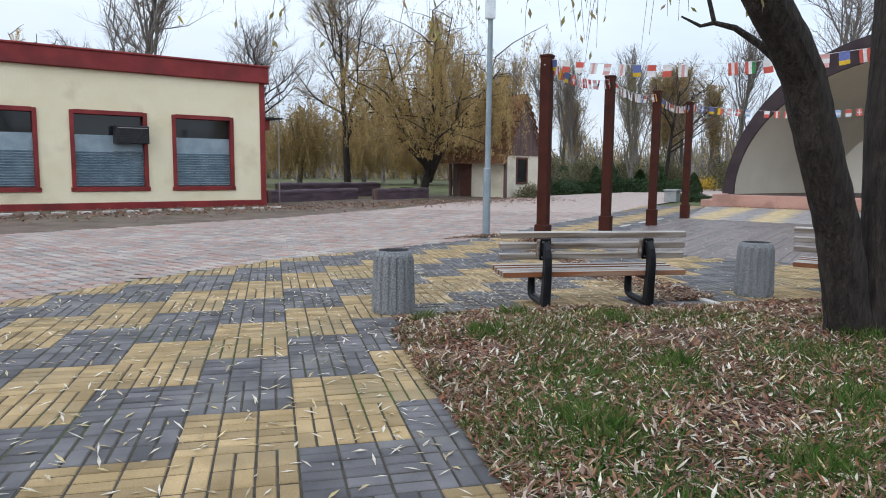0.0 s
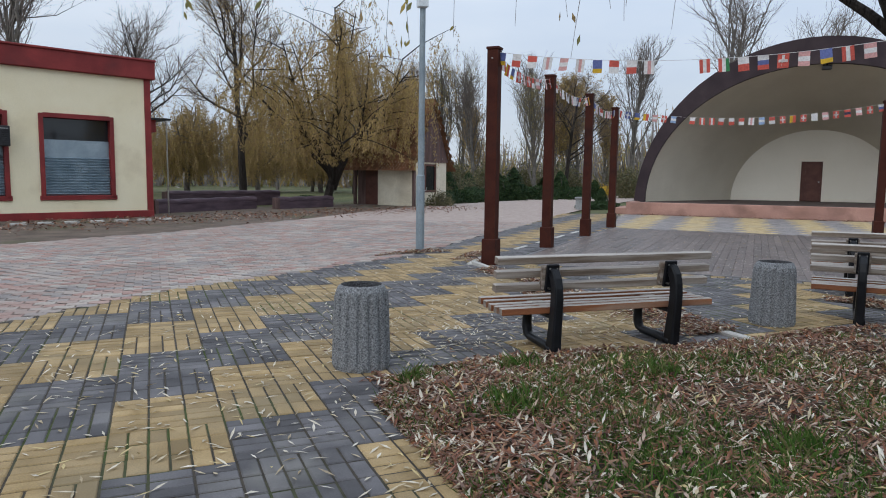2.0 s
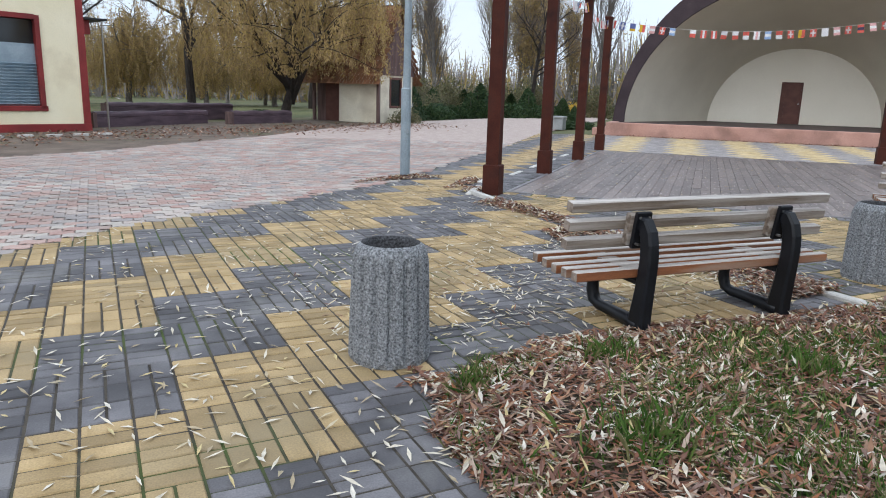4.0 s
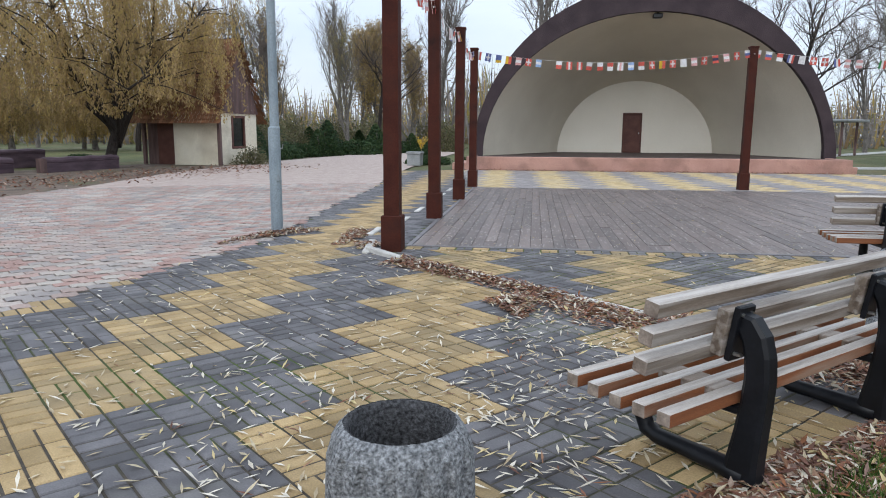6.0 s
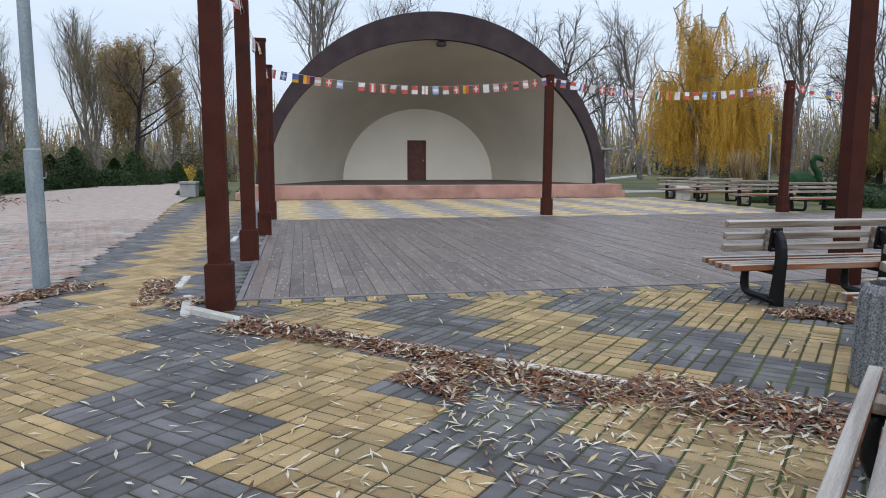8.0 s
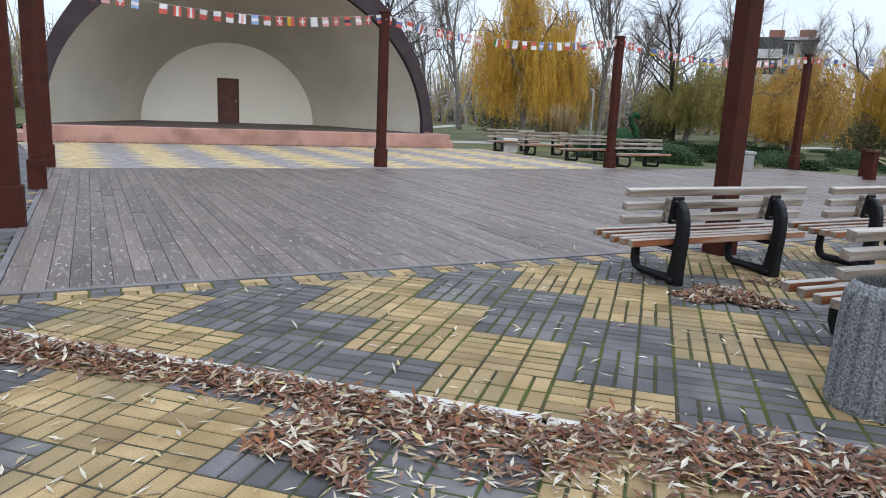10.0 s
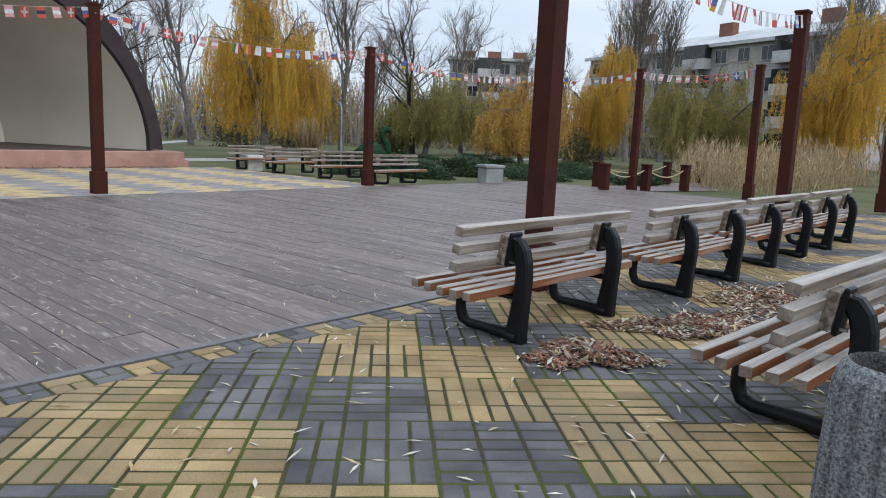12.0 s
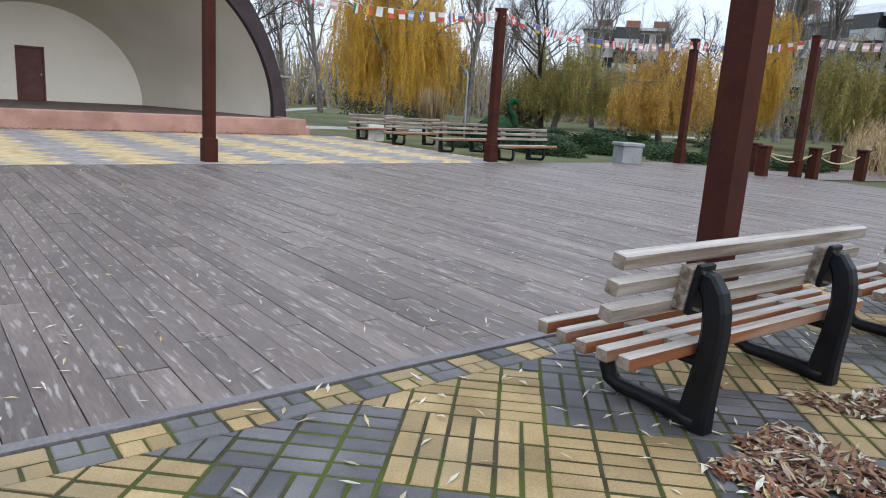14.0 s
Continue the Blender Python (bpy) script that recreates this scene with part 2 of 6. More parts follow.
M["litter_ground"] = surface("litter_ground", (0.04, 0.028, 0.018), (0.085, 0.06, 0.04), 6, 60, 0.95, 1.0, 0.02, stain=(0.06, 0.075, 0.02), stain_scale=1.6, stain_at=(0.5, 0.65))
M["path_grey"] = surface("path_grey", (0.30, 0.29, 0.27), (0.42, 0.41, 0.38), 1, 30, 0.9, 0.2)
M["bark"] = surface("bark_dark", (0.016, 0.012, 0.010), (0.05, 0.04, 0.033), 14, 38, 0.95, 1.0, 0.05, stretch=(1.6, 1.6, 0.3), stain=(0.075, 0.064, 0.054), stain_scale=3, stain_at=(0.6, 0.8))
M["bark_grey"] = surface("bark_grey", (0.10, 0.09, 0.08), (0.20, 0.18, 0.16), 4, 30, 0.95, 0.8, 0.02)
M["twig"] = surface("twig_brown", (0.12, 0.095, 0.08), (0.20, 0.165, 0.14), 3, 20, 0.9, 0)
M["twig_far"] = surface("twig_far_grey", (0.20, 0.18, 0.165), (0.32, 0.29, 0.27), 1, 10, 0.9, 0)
M["twig_yellow"] = surface("twig_yellow", (0.20, 0.14, 0.05), (0.30, 0.22, 0.08), 3, 20, 0.85, 0)
M["leaf_willow"] = leafy("leaf_willow", [(0.74, 0.44, 0.06), (0.68, 0.38, 0.05), (0.78, 0.52, 0.10), (0.58, 0.38, 0.07), (0.72, 0.42, 0.04), (0.52, 0.38, 0.09)], 0.7, 0.45)
M["leaf_olive"] = leafy("leaf_olive", [(0.32, 0.28, 0.09), (0.38, 0.32, 0.10), (0.26, 0.25, 0.09), (0.44, 0.34, 0.10), (0.28, 0.27, 0.11)], 0.7, 0.45)
M["leaf_tan"] = leafy("leaf_tan", [(0.46, 0.33, 0.16), (0.40, 0.28, 0.13), (0.52, 0.38, 0.16), (0.36, 0.26, 0.14), (0.48, 0.36, 0.12)], 0.7, 0.45)
M["leaf_orange"] = leafy("leaf_orange", [(0.60, 0.34, 0.08), (0.64, 0.40, 0.09), (0.50, 0.28, 0.09), (0.60, 0.43, 0.10)], 0.7, 0.45)
M["leaf_green"] = leafy("leaf_dark_green", [(0.030, 0.060, 0.022), (0.045, 0.080, 0.028), (0.025, 0.048, 0.022), (0.06, 0.09, 0.03)])
M["leaf_topiary"] = leafy("leaf_topiary", [(0.012, 0.048, 0.018), (0.018, 0.062, 0.022), (0.010, 0.038, 0.015)])
M["leaf_shrub"] = leafy("leaf_shrub", [(0.13, 0.13, 0.06), (0.18, 0.16, 0.08), (0.10, 0.11, 0.055), (0.22, 0.19, 0.10), (0.15, 0.13, 0.075)], 0.7, 0.3)
M["leaf_yellow"] = leafy("leaf_yellow", [(0.62, 0.42, 0.03), (0.55, 0.33, 0.03), (0.45, 0.32, 0.05)])
M["reed"] = leafy("reed_straw", [(0.48, 0.36, 0.20), (0.40, 0.29, 0.16), (0.55, 0.43, 0.26), (0.34, 0.24, 0.13)])
M["grass"] = leafy("grass_blade", [(0.075, 0.15, 0.025), (0.10, 0.19, 0.035), (0.05, 0.11, 0.02), (0.14, 0.20, 0.05), (0.20, 0.19, 0.08)], 0.7, 0.4)
M["leaf_litter"] = leafy("leaf_litter", [(0.20, 0.088, 0.055), (0.28, 0.135, 0.085), (0.32, 0.20, 0.13), (0.14, 0.068, 0.05), (0.30, 0.17, 0.105), (0.47, 0.36, 0.28), (0.19, 0.10, 0.072), (0.29, 0.125, 0.06), (0.25, 0.165, 0.135)], 0.75, 0.1)
M["leaf_pale"] = leafy("leaf_pale", [(0.62, 0.56, 0.45), (0.70, 0.65, 0.55), (0.52, 0.44, 0.30), (0.58, 0.47, 0.24), (0.66, 0.60, 0.48), (0.42, 0.34, 0.22)], 0.6, 0.1)
M["plank_purple"] = surface("plank_purple", (0.055, 0.034, 0.046), (0.12, 0.08, 0.095), 1.5, 40, 0.6, 0.3, stretch=(1, 1, 4))
M["roof_brown"] = surface("roof_shingle", (0.15, 0.072, 0.035), (0.27, 0.13, 0.065), 2, 30, 0.9, 0.4, 0.01, vary="island", spread=0.3)
M["hut_wall"] = surface("hut_wall", (0.66, 0.60, 0.46), (0.78, 0.73, 0.60), 1, 30, 0.9, 0.3, stain=(0.5, 0.44, 0.33), stain_scale=0.8, stain_at=(0.55, 0.8))
M["hut_wood"] = surface("hut_wood", (0.09, 0.055, 0.05), (0.17, 0.11, 0.10), 2, 40, 0.8, 0.3, stretch=(3, 3, 0.5))
# wall colour is paled to carry the haze of distance
M["apt_wall_hazy"] = surface("apt_wall_hazy", (0.36, 0.345, 0.33), (0.45, 0.43, 0.41), 0.3, 6, 0.9, 0.2, stain=(0.24, 0.22, 0.2), stain_scale=0.2, stain_at=(0.5, 0.8))
M["apt_roof"] = surface("apt_roof", (0.42, 0.43, 0.43), (0.52, 0.53, 0.53), 0.4, 5, 0.7, 0.1)
M["apt_frame"] = surface("apt_frame", (0.40, 0.40, 0.39), (0.52, 0.52, 0.51), 2, 20, 0.6, 0)
M["brick_dark"] = surface("brick_dark", (0.16, 0.07, 0.05), (0.24, 0.11, 0.08), 2, 20, 0.9, 0.2)
M["rope"] = surface("rope_sisal", (0.42, 0.34, 0.2), (0.55, 0.45, 0.3), 10, 80, 0.9, 0.5)
M["bin_white"] = surface("bin_white", (0.20, 0.21, 0.21), (0.30, 0.31, 0.31), 2, 40, 0.85, 0.3)
FLAG = {"red": (0.60, 0.12, 0.09), "white": (0.78, 0.76, 0.75), "blue": (0.14, 0.17, 0.38), "yellow": (0.65, 0.42, 0.04), "green": (0.06, 0.24, 0.09), "sky": (0.32, 0.45, 0.68), "pink": (0.68, 0.38, 0.36), "dark": (0.05, 0.05, 0.09)}
for k, c in FLAG.items():
    M["flag_" + k] = leafy("flag_cloth_" + k, [c], 0.8, 0.3)


# ---- mesh tools ----
class Mesh:
    """Collects vertices and faces; material slots by name."""

    def __init__(self):
        self.v, self.f, self.mi, self.mats, self.smooth = [], [], [], [], False

    def slot(self, m):
        if m not in self.mats:
            self.mats.append(m)
        return self.mats.index(m)

    def face(self, ids, m):
        self.f.append(ids)
        self.mi.append(self.slot(m))

    def poly(self, pts, m):
        k = len(self.v)
        self.v.extend(pts)
        self.face(tuple(range(k, k + len(pts))), m)

    def box(self, x0, y0, z0, x1, y1, z1, m, bevel=0.0, top=None, mat=None):
        """Box with the upper and lower edges chamfered."""
        k, b = len(self.v), bevel
        if b:
            rings = [(x0 + b, y0 + b, x1 - b, y1 - b, z0), (x0, y0, x1, y1, z0 + b), (x0, y0, x1, y1, z1 - b), (x0 + b, y0 + b, x1 - b, y1 - b, z1)]
        else:
            rings = [(x0, y0, x1, y1, z0), (x0, y0, x1, y1, z1)]
        for a, c, d, e, z in rings:
            pts = [Vector((a, c, z)), Vector((d, c, z)), Vector((d, e, z)), Vector((a, e, z))]
            self.v.extend(tuple(mat @ p) if mat else tuple(p) for p in pts)
        for r in range(len(rings) - 1):
            o = k + 4 * r
            for i in range(4):
                self.face((o + i, o + (i + 1) % 4, o + 4 + (i + 1) % 4, o + 4 + i), m)
        self.face((k + 3, k + 2, k + 1, k), m)
        o = k + 4 * (len(rings) - 1)
        self.face((o, o + 1, o + 2, o + 3), top or m)

    def tube(self, pts, radii, m, sides=6, flat=1.0, side=None, cap=True):
        """Sweep along pts; flat squeezes the section along the direction 'side'."""
        k, n = len(self.v), len(pts)
        pts = [Vector(p) for p in pts]
        prev = None
        for i, p in enumerate(pts):
            d = (pts[min(i + 1, n - 1)] - pts[max(i - 1, 0)])
            d = d.normalized() if d.length > 1e-9 else Vector((0, 0, 1))
            a = Vector(side) if side else (prev if prev else (Vector((1, 0, 0)) if abs(d.x) < 0.8 else Vector((0, 1, 0))))
            a = (a - d * a.dot(d))
            a = a.normalized() if a.length > 1e-6 else d.orthogonal().normalized()
            prev = a
            c = d.cross(a)
            r = radii[i] if not isinstance(radii, (int, float)) else radii
            for s in range(sides):
                t = 2 * math.pi * (s + 0.5) / sides
                q = p + a * (r * flat * math.cos(t)) + c * (r * math.sin(t))
                self.v.append((q.x, q.y, q.z))
        for i in range(n - 1):
            for s in range(sides):
                o, t = k + i * sides, (s + 1) % sides
                self.face((o + s, o + t, o + sides + t, o + sides + s), m)
        if cap:
            self.face(tuple(range(k + sides - 1, k - 1, -1)), m)
            self.face(tuple(range(k + (n - 1) * sides, k + n * sides)), m)

    def lathe(self, rings, m, sides=24, centre=(0, 0)):
        k = len(self.v)
        for r, z in rings:
            for s in range(sides):
                t = 2 * math.pi * s / sides
                self.v.append((centre[0] + r * math.cos(t), centre[1] + r * math.sin(t), z))
        for i in range(len(rings) - 1):
            for s in range(sides):
                o, t = k + i * sides, (s + 1) % sides
                self.face((o + s, o + t, o + sides + t, o + sides + s), m)

    def data(self, name):
        me = bpy.data.meshes.new(name)
        me.from_pydata(self.v, [], self.f)
        for m in self.mats:
            me.materials.append(M[m])
        me.polygons.foreach_set("material_index", self.mi)
        if self.smooth:
            me.polygons.foreach_set("use_smooth", [True] * len(self.f))
        me.update()
        return me


def part(name, mesh, parent=None, label="", m=None):
    ob = new(name, mesh.data(name) if isinstance(mesh, Mesh) else mesh)
    if parent is not None:
        ob.parent = parent
    if m is not None:
        ob.matrix_basis = m
    if label:
        ob["label"] = label
    return ob


def thing(name, label, category, m=None, group="", kind=""):
    ob = tagged(new(name), label, category, group, kind)
    if m is not None:
        ob.matrix_basis = m
    return ob


def inside(x, y, poly):
    hit = False
    for (ax, ay), (bx, by) in zip(poly, poly[1:] + poly[:1]):
        if (ay > y) != (by > y) and x < (bx - ax) * (y - ay) / (by - ay) + ax:
            hit = not hit
    return hit


# ---- plan: the square's own axes, u towards the stage, v along its front ----
ANG = 43.3
UX, UY = math.cos(radians(ANG)), math.sin(radians(ANG))
OX, OY = 5.05, 13.29


def uv(u, v, z=0.0):
    return (OX + u * UX + v * UY, OY + u * UY - v * UX, z)


STAGE = pose(OX, OY, 0, 0, 0, ANG - 90)   # local x = v, local y = u
rng = random.Random(7)

# ---- ground sheets ----
g = Mesh()
N = 24
for i in range(N):
    for j in range(N):
        s = lambda k: (abs(k / N * 2 - 1) ** 3) * (1 if k * 2 >= N else -1) * 600 + 15
        g.poly([(s(i), s(j), -0.07), (s(i + 1), s(j), -0.07), (s(i + 1), s(j + 1), -0.07), (s(i), s(j + 1), -0.07)], "lawn")
tagged(part("ground", g), "autumn park lawn with dry patches reaching the horizon", "ground", kind="structure")


def sheet(name, pts, z, m, label, category):
    b = Mesh()
    b.poly([(x, y, z) for x, y in pts], m)
    return tagged(part(name, b), label, category, kind="structure")


PINK_EDGE = [(-9, 3), (-5.2, 6.2), (-2.9, 9.03), (-1.74, 10.5), (0.09, 12.27), (2.17, 13.6), (4.25, 15.0), (7.3, 18.5), (10.2, 21.5), (15.8, 28.0), (22, 34.5), (34, 46)]
SOIL_EDGE = [(-20, 8.5), (-5.8, 17.2), (-3.3, 19.1), (0.1, 21.7), (4.4, 26.5), (8.2, 31.5), (13.5, 37.0), (21, 43), (40, 58)]
pink_poly = PINK_EDGE + SOIL_EDGE[::-1] + [(-20, 3)]
b = Mesh()
b.poly([(x, y, -0.02) for x, y in pink_poly], "pink_far")
tagged(part("plaza", b), "pinkish block-paved plaza between the shop and the deck", "pavement", kind="structure")
sheet("soil", SOIL_EDGE + [(40, 62), (20, 46), (12, 41), (6.5, 38), (-1, 33), (-14, 27), (-20, 24)], -0.045, "soil", "bare trodden soil strip with scattered leaves", "ground")

PATH_POLY = PINK_EDGE[1:7] + [(4.75, 14.6), (4.75, 7.45), (1.6, 7.55), (1.22, 6.95), (1.22, -6), (-9, -6), (-9, 3)]
TERRACE_POLY = [(4.87, 13.1), (4.87, 7.42), (5.7, 7.42), (18.0, -5.2), uv(-0.2, 20)[:2], uv(0.33, 20)[:2], uv(0.33, 0.1)[:2]]
SIDE_POLY = PINK_EDGE[6:10] + [uv(19.0, -1.2)[:2], uv(10.3, 0.08)[:2], uv(0.25, 0.08)[:2], (4.75, 13.3), (4.75, 14.6)]
FORE_POLY = [uv(10.32, 0.1)[:2], uv(19.1, -1.1)[:2], uv(19.1, 14.6)[:2], uv(10.32, 14.6)[:2]]
sheet("pavement", PATH_POLY, -0.0065, "joint", "bedding of the yellow and grey block path", "pavement")
sheet("terrace", TERRACE_POLY, -0.0045, "moss_joint", "mossy bedding of the terrace blocks", "pavement")
sheet("side_pavement", SIDE_POLY, -0.008, "joint", "bedding of the block strip beside the deck", "pavement")
sheet("forecourt", FORE_POLY, -0.0075, "joint", "bedding of the blocks before the stage", "pavement")

# ---- stage with its shell ----
def arch(cv, a, z0, h, n=40):
    return [(cv - a * math.cos(math.pi * k / n), z0 + h * math.sin(math.pi * k / n)) for k in range(n + 1)]


CV, ZP = 6.28, 0.52
FRONT, BACK = 21.3, 28.3
stage = thing("stage_platform", "raised stage platform with a pink plastered front wall", "stage", STAGE)
b = Mesh()
b.box(-0.95, 19.2, -0.05, 13.35, 19.5, ZP, "stage_pink", 0.02)
part("front_wall", b, stage, "pink plastered wall with stains")
b = Mesh()
b.box(-0.95, 19.5, -0.05, -0.65, 24, ZP, "stage_pink", 0.02)
part("side_wall", b, stage)
b = Mesh()
b.box(13.05, 19.5, -0.05, 13.35, 24, ZP, "stage_pink", 0.02)
part("side_wall", b, stage)
b = Mesh()
b.box(13.35, 19.6, -0.05, 13.7, 21.5, 0.24, "stage_pink", 0.02)
part("step", b, stage)
b = Mesh()
b.box(-1.6, 20.0, -0.05, -0.95, 22.5, 0.24, "stage_pink", 0.02)
part("step", b, stage)
b = Mesh()
b.box(-0.65, 19.5, 0.2, 13.05, 29.2, ZP - 0.03, "stage_floor")
part("stage_floor", b, stage, "dark brown boarded stage floor")

shell = thing("bandshell", "cream plastered concrete bandshell with a dark brown arched rim", "bandshell", STAGE)
b = Mesh()
n, steps = 44, 14
ids = []
for s in range(steps + 1):
    t = s / steps
    a = 6.74 + (3.82 - 6.74) * t ** 1.12
    h = 5.72 + (3.55 - 5.72) * t ** 1.12
    cv = CV + (6.68 - CV) * t
    ids.append([len(b.v) + k for k in range(n + 1)])
    b.v.extend((x, FRONT + (BACK - FRONT) * t, z) for x, z in arch(cv, a, ZP - 0.04, h, n))
for s in range(steps):
    for k in range(n):
        b.face((ids[s][k], ids[s][k + 1], ids[s + 1][k + 1], ids[s + 1][k]), "plaster_shell")
b.smooth = True
part("vault", b, shell, "cream plastered vault, darker towards its crown")
b = Mesh()
outer, inner = arch(CV, 7.22, ZP - 0.5, 7.24, n), arch(CV, 6.74, ZP - 0.04, 5.72, n)
inner[0], inner[-1] = (inner[0][0], ZP - 0.5), (inner[-1][0], ZP - 0.5)
for k in range(n):
    (a0, z0), (a1, z1), (c0, w0), (c1, w1) = outer[k], outer[k + 1], inner[k], inner[k + 1]
    f, r = FRONT - 0.28, FRONT + 0.012
    b.poly([(a0, f, z0), (a1, f, z1), (c1, f, w1), (c0, f, w0)], "shell_rim")
    b.poly([(c0, f, w0), (c1, f, w1), (c1, r, w1), (c0, r, w0)], "shell_rim")
    b.poly([(a1, f, z1), (a0, f, z0), (a0, FRONT + 1.2, z0), (a1, FRONT + 1.2, z1)], "shell_rim")
part("rim", b, shell, "dark brown arched rim of rough render")
b = Mesh()
rear = arch(6.6, 4.6, ZP - 0.5, 4.6, n)
for k in range(n):
    (a0, z0), (a1, z1), (c0, w0), (c1, w1) = outer[k], outer[k + 1], rear[k], rear[k + 1]
    b.poly([(a1, FRONT + 1.2, z1), (a0, FRONT + 1.2, z0), (c0, BACK + 0.3, w0), (c1, BACK + 0.3, w1)], "shell_rim")
b.poly([(x, BACK + 0.3, z) for x, z in rear], "shell_rim")
part("outer_skin", b, shell)
b = Mesh()
arc = arch(6.68, 3.82, ZP - 0.04, 3.55, n)
dl, dr, dz = 6.08, 7.03, 2.47
left = [p for p in arc if p[0] <= dl]
right = [p for p in arc if p[0] >= dr]
mid = [p for p in arc if dl < p[0] < dr]
y = BACK - 0.01
b.poly([(x, y, z) for x, z in left] + [(dl, y, dz), (dl, y, ZP - 0.04)], "shell_back")
b.poly([(dr, y, ZP - 0.04), (dr, y, dz)] + [(x, y, z) for x, z in right], "shell_back")
b.poly([(dl, y, dz)] + [(left[-1][0], y, left[-1][1])] + [(x, y, z) for x, z in mid] + [(right[0][0], y, right[0][1]), (dr, y, dz)], "shell_back")
part("back_wall", b, shell, "paler plastered rear wall")
door = Mesh()
door.box(dl - 0.02, BACK + 0.03, ZP - 0.03, dr + 0.02, BACK + 0.09, dz + 0.02, "door_brown", 0.01)
d = part("door_1", door, shell, "brown closed stage door")
b = Mesh()
for x0, x1, z0, z1 in ((dl, dl + 0.06, ZP - 0.03, dz), (dr - 0.06, dr, ZP - 0.03, dz), (dl + 0.06, dr - 0.06, dz - 0.07, dz)):
    b.box(x0, BACK - 0.04, z0, x1, BACK + 0.028, z1, "door_brown", 0.006)
part("door_frame", b, d)
b = Mesh()
for z0, z1 in ((0.7, 1.35), (1.5, 2.3)):
    b.box(dl + 0.2, BACK + 0.012, z0, dr - 0.2, BACK + 0.028, z1, "door_brown", 0.006)
part("door_panel", b, d)
b = Mesh()
b.box(dr - 0.15, BACK - 0.03, 1.42, dr - 0.11, BACK + 0.03, 1.5, "steel", 0.006)
part("door_handle", b, d, "small metal handle")
lamp = thing("stage_spotlight", "small black spotlight under the crown of the bandshell", "spotlight", STAGE)
b = Mesh()
b.box(6.25, FRONT - 0.1, 5.98, 6.6, FRONT + 0.2, 6.14, "black", 0.02)
part("housing", b, lamp)
b = Mesh()
b.box(6.39, FRONT + 0.02, 6.13, 6.46, FRONT + 0.08, 6.24, "black", 0.005)
part("bracket", b, lamp)

# ---- deck ----
deck = thing("deck", "weathered grey-brown plank deck, flush with the paving", "deck", STAGE, kind="structure")
D0, D1, E0, E1 = 0.17, 21.2, 0.42, 10.22     # v range, u range
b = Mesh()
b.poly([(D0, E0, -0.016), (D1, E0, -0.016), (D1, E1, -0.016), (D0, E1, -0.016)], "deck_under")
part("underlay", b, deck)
edge = [(D0, E0 - 0.07, D1, E0 - 0.004), (D0, E1 + 0.004, D1, E1 + 0.07), (D0 - 0.07, E0 - 0.07, D0 - 0.004, E1 + 0.07), (D1 + 0.004, E0 - 0.07, D1 + 0.07, E1 + 0.07)]
for x0, y0, x1, y1 in edge:
    b = Mesh()
    b.box(x0, y0, -0.03, x1, y1, 0.006, "deck_edge", 0.003)
    part("edge_strip", b, deck, "grey metal edging strip")
W = 0.152
planks, v = [], D0
while v < D1 - 0.02:
    u = E0 - rng.random() * 1.6
    while u < E1:
        L = rng.choice((0.9, 1.4, 1.9, 2.4, 2.9))
        u0, u1 = max(u, E0), min(u + L, E1)
        if u1 - u0 > 0.05:
            planks.append((v, min(v + W, D1), u0, u1))
        u += L
    v += W
near = sorted(planks, key=lambda p: abs(p[0] - 4.6) + 1.15 * max(0, p[2] - 0.4))[:300]
chosen = set(near)
unit = {}
rest = Mesh()
for p in planks:
    v0, v1, u0, u1 = p
    z = rng.uniform(-0.0025, 0.0025)
    if p in chosen:
        L = round(u1 - u0, 1) or 0.1
        if L not in unit:
            q = Mesh()
            q.box(-W / 2 + 0.0022, -0.5 * L + 0.0022, -0.014, W / 2 - 0.0022, 0.5 * L - 0.0022, 0, "deck_piece", 0.0016)
            unit[L] = q.data("plank")
        part("plank", unit[L], deck, m=pose((v0 + v1) / 2, (u0 + u1) / 2, z) @ Matrix.Diagonal((1, (u1 - u0) / L, 1, 1)))
    else:
        rest.box(v0 + 0.0022, u0 + 0.0022, -0.014, v1 - 0.0022, u1 - 0.0022, z, "deck", 0.0016)
tagged(part("far_planks", rest, deck), kind="stuff")

# ---- posts round the deck ----
post = thing("post", "tall square rusty-brown steel post with a wider foot", "post", pose(*uv(0, 0), 0, 0, ANG), "posts round the deck")
b = Mesh()
b.box(-0.095, -0.095, 0.0, 0.095, 0.095, 3.60, "post", 0.008)
part("shaft", b, post)
b = Mesh()
b.box(-0.125, -0.125, -0.02, 0.125, 0.125, 0.44, "post", 0.012)
part("foot_sleeve", b, post)
b = Mesh()
b.box(-0.11, -0.11, 3.60, 0.11, 0.11, 3.645, "post", 0.008)
part("cap", b, post)
b = Mesh()
b.tube([(-0.095, 0, 3.45), (-0.13, 0, 3.45)], 0.012, "steel", 6)
part("hook", b, post)
POSTS = [(0.0, 0.0), (3.37, 0.04), (6.89, 0.08), (10.55, 0.06), (10.78, 7.15), (10.66, 14.15), (10.1, 21.3), (6.62, 21.45), (3.14, 21.55), (0.05, 6.87), (0.05, 14.1), (-0.1, 21.4)]
for u, v in POSTS[1:]:
    copy_thing(post, pose(*uv(u, v), rng.uniform(-0.4, 0.4), rng.uniform(-0.4, 0.4), ANG + rng.uniform(-1.5, 1.5)))


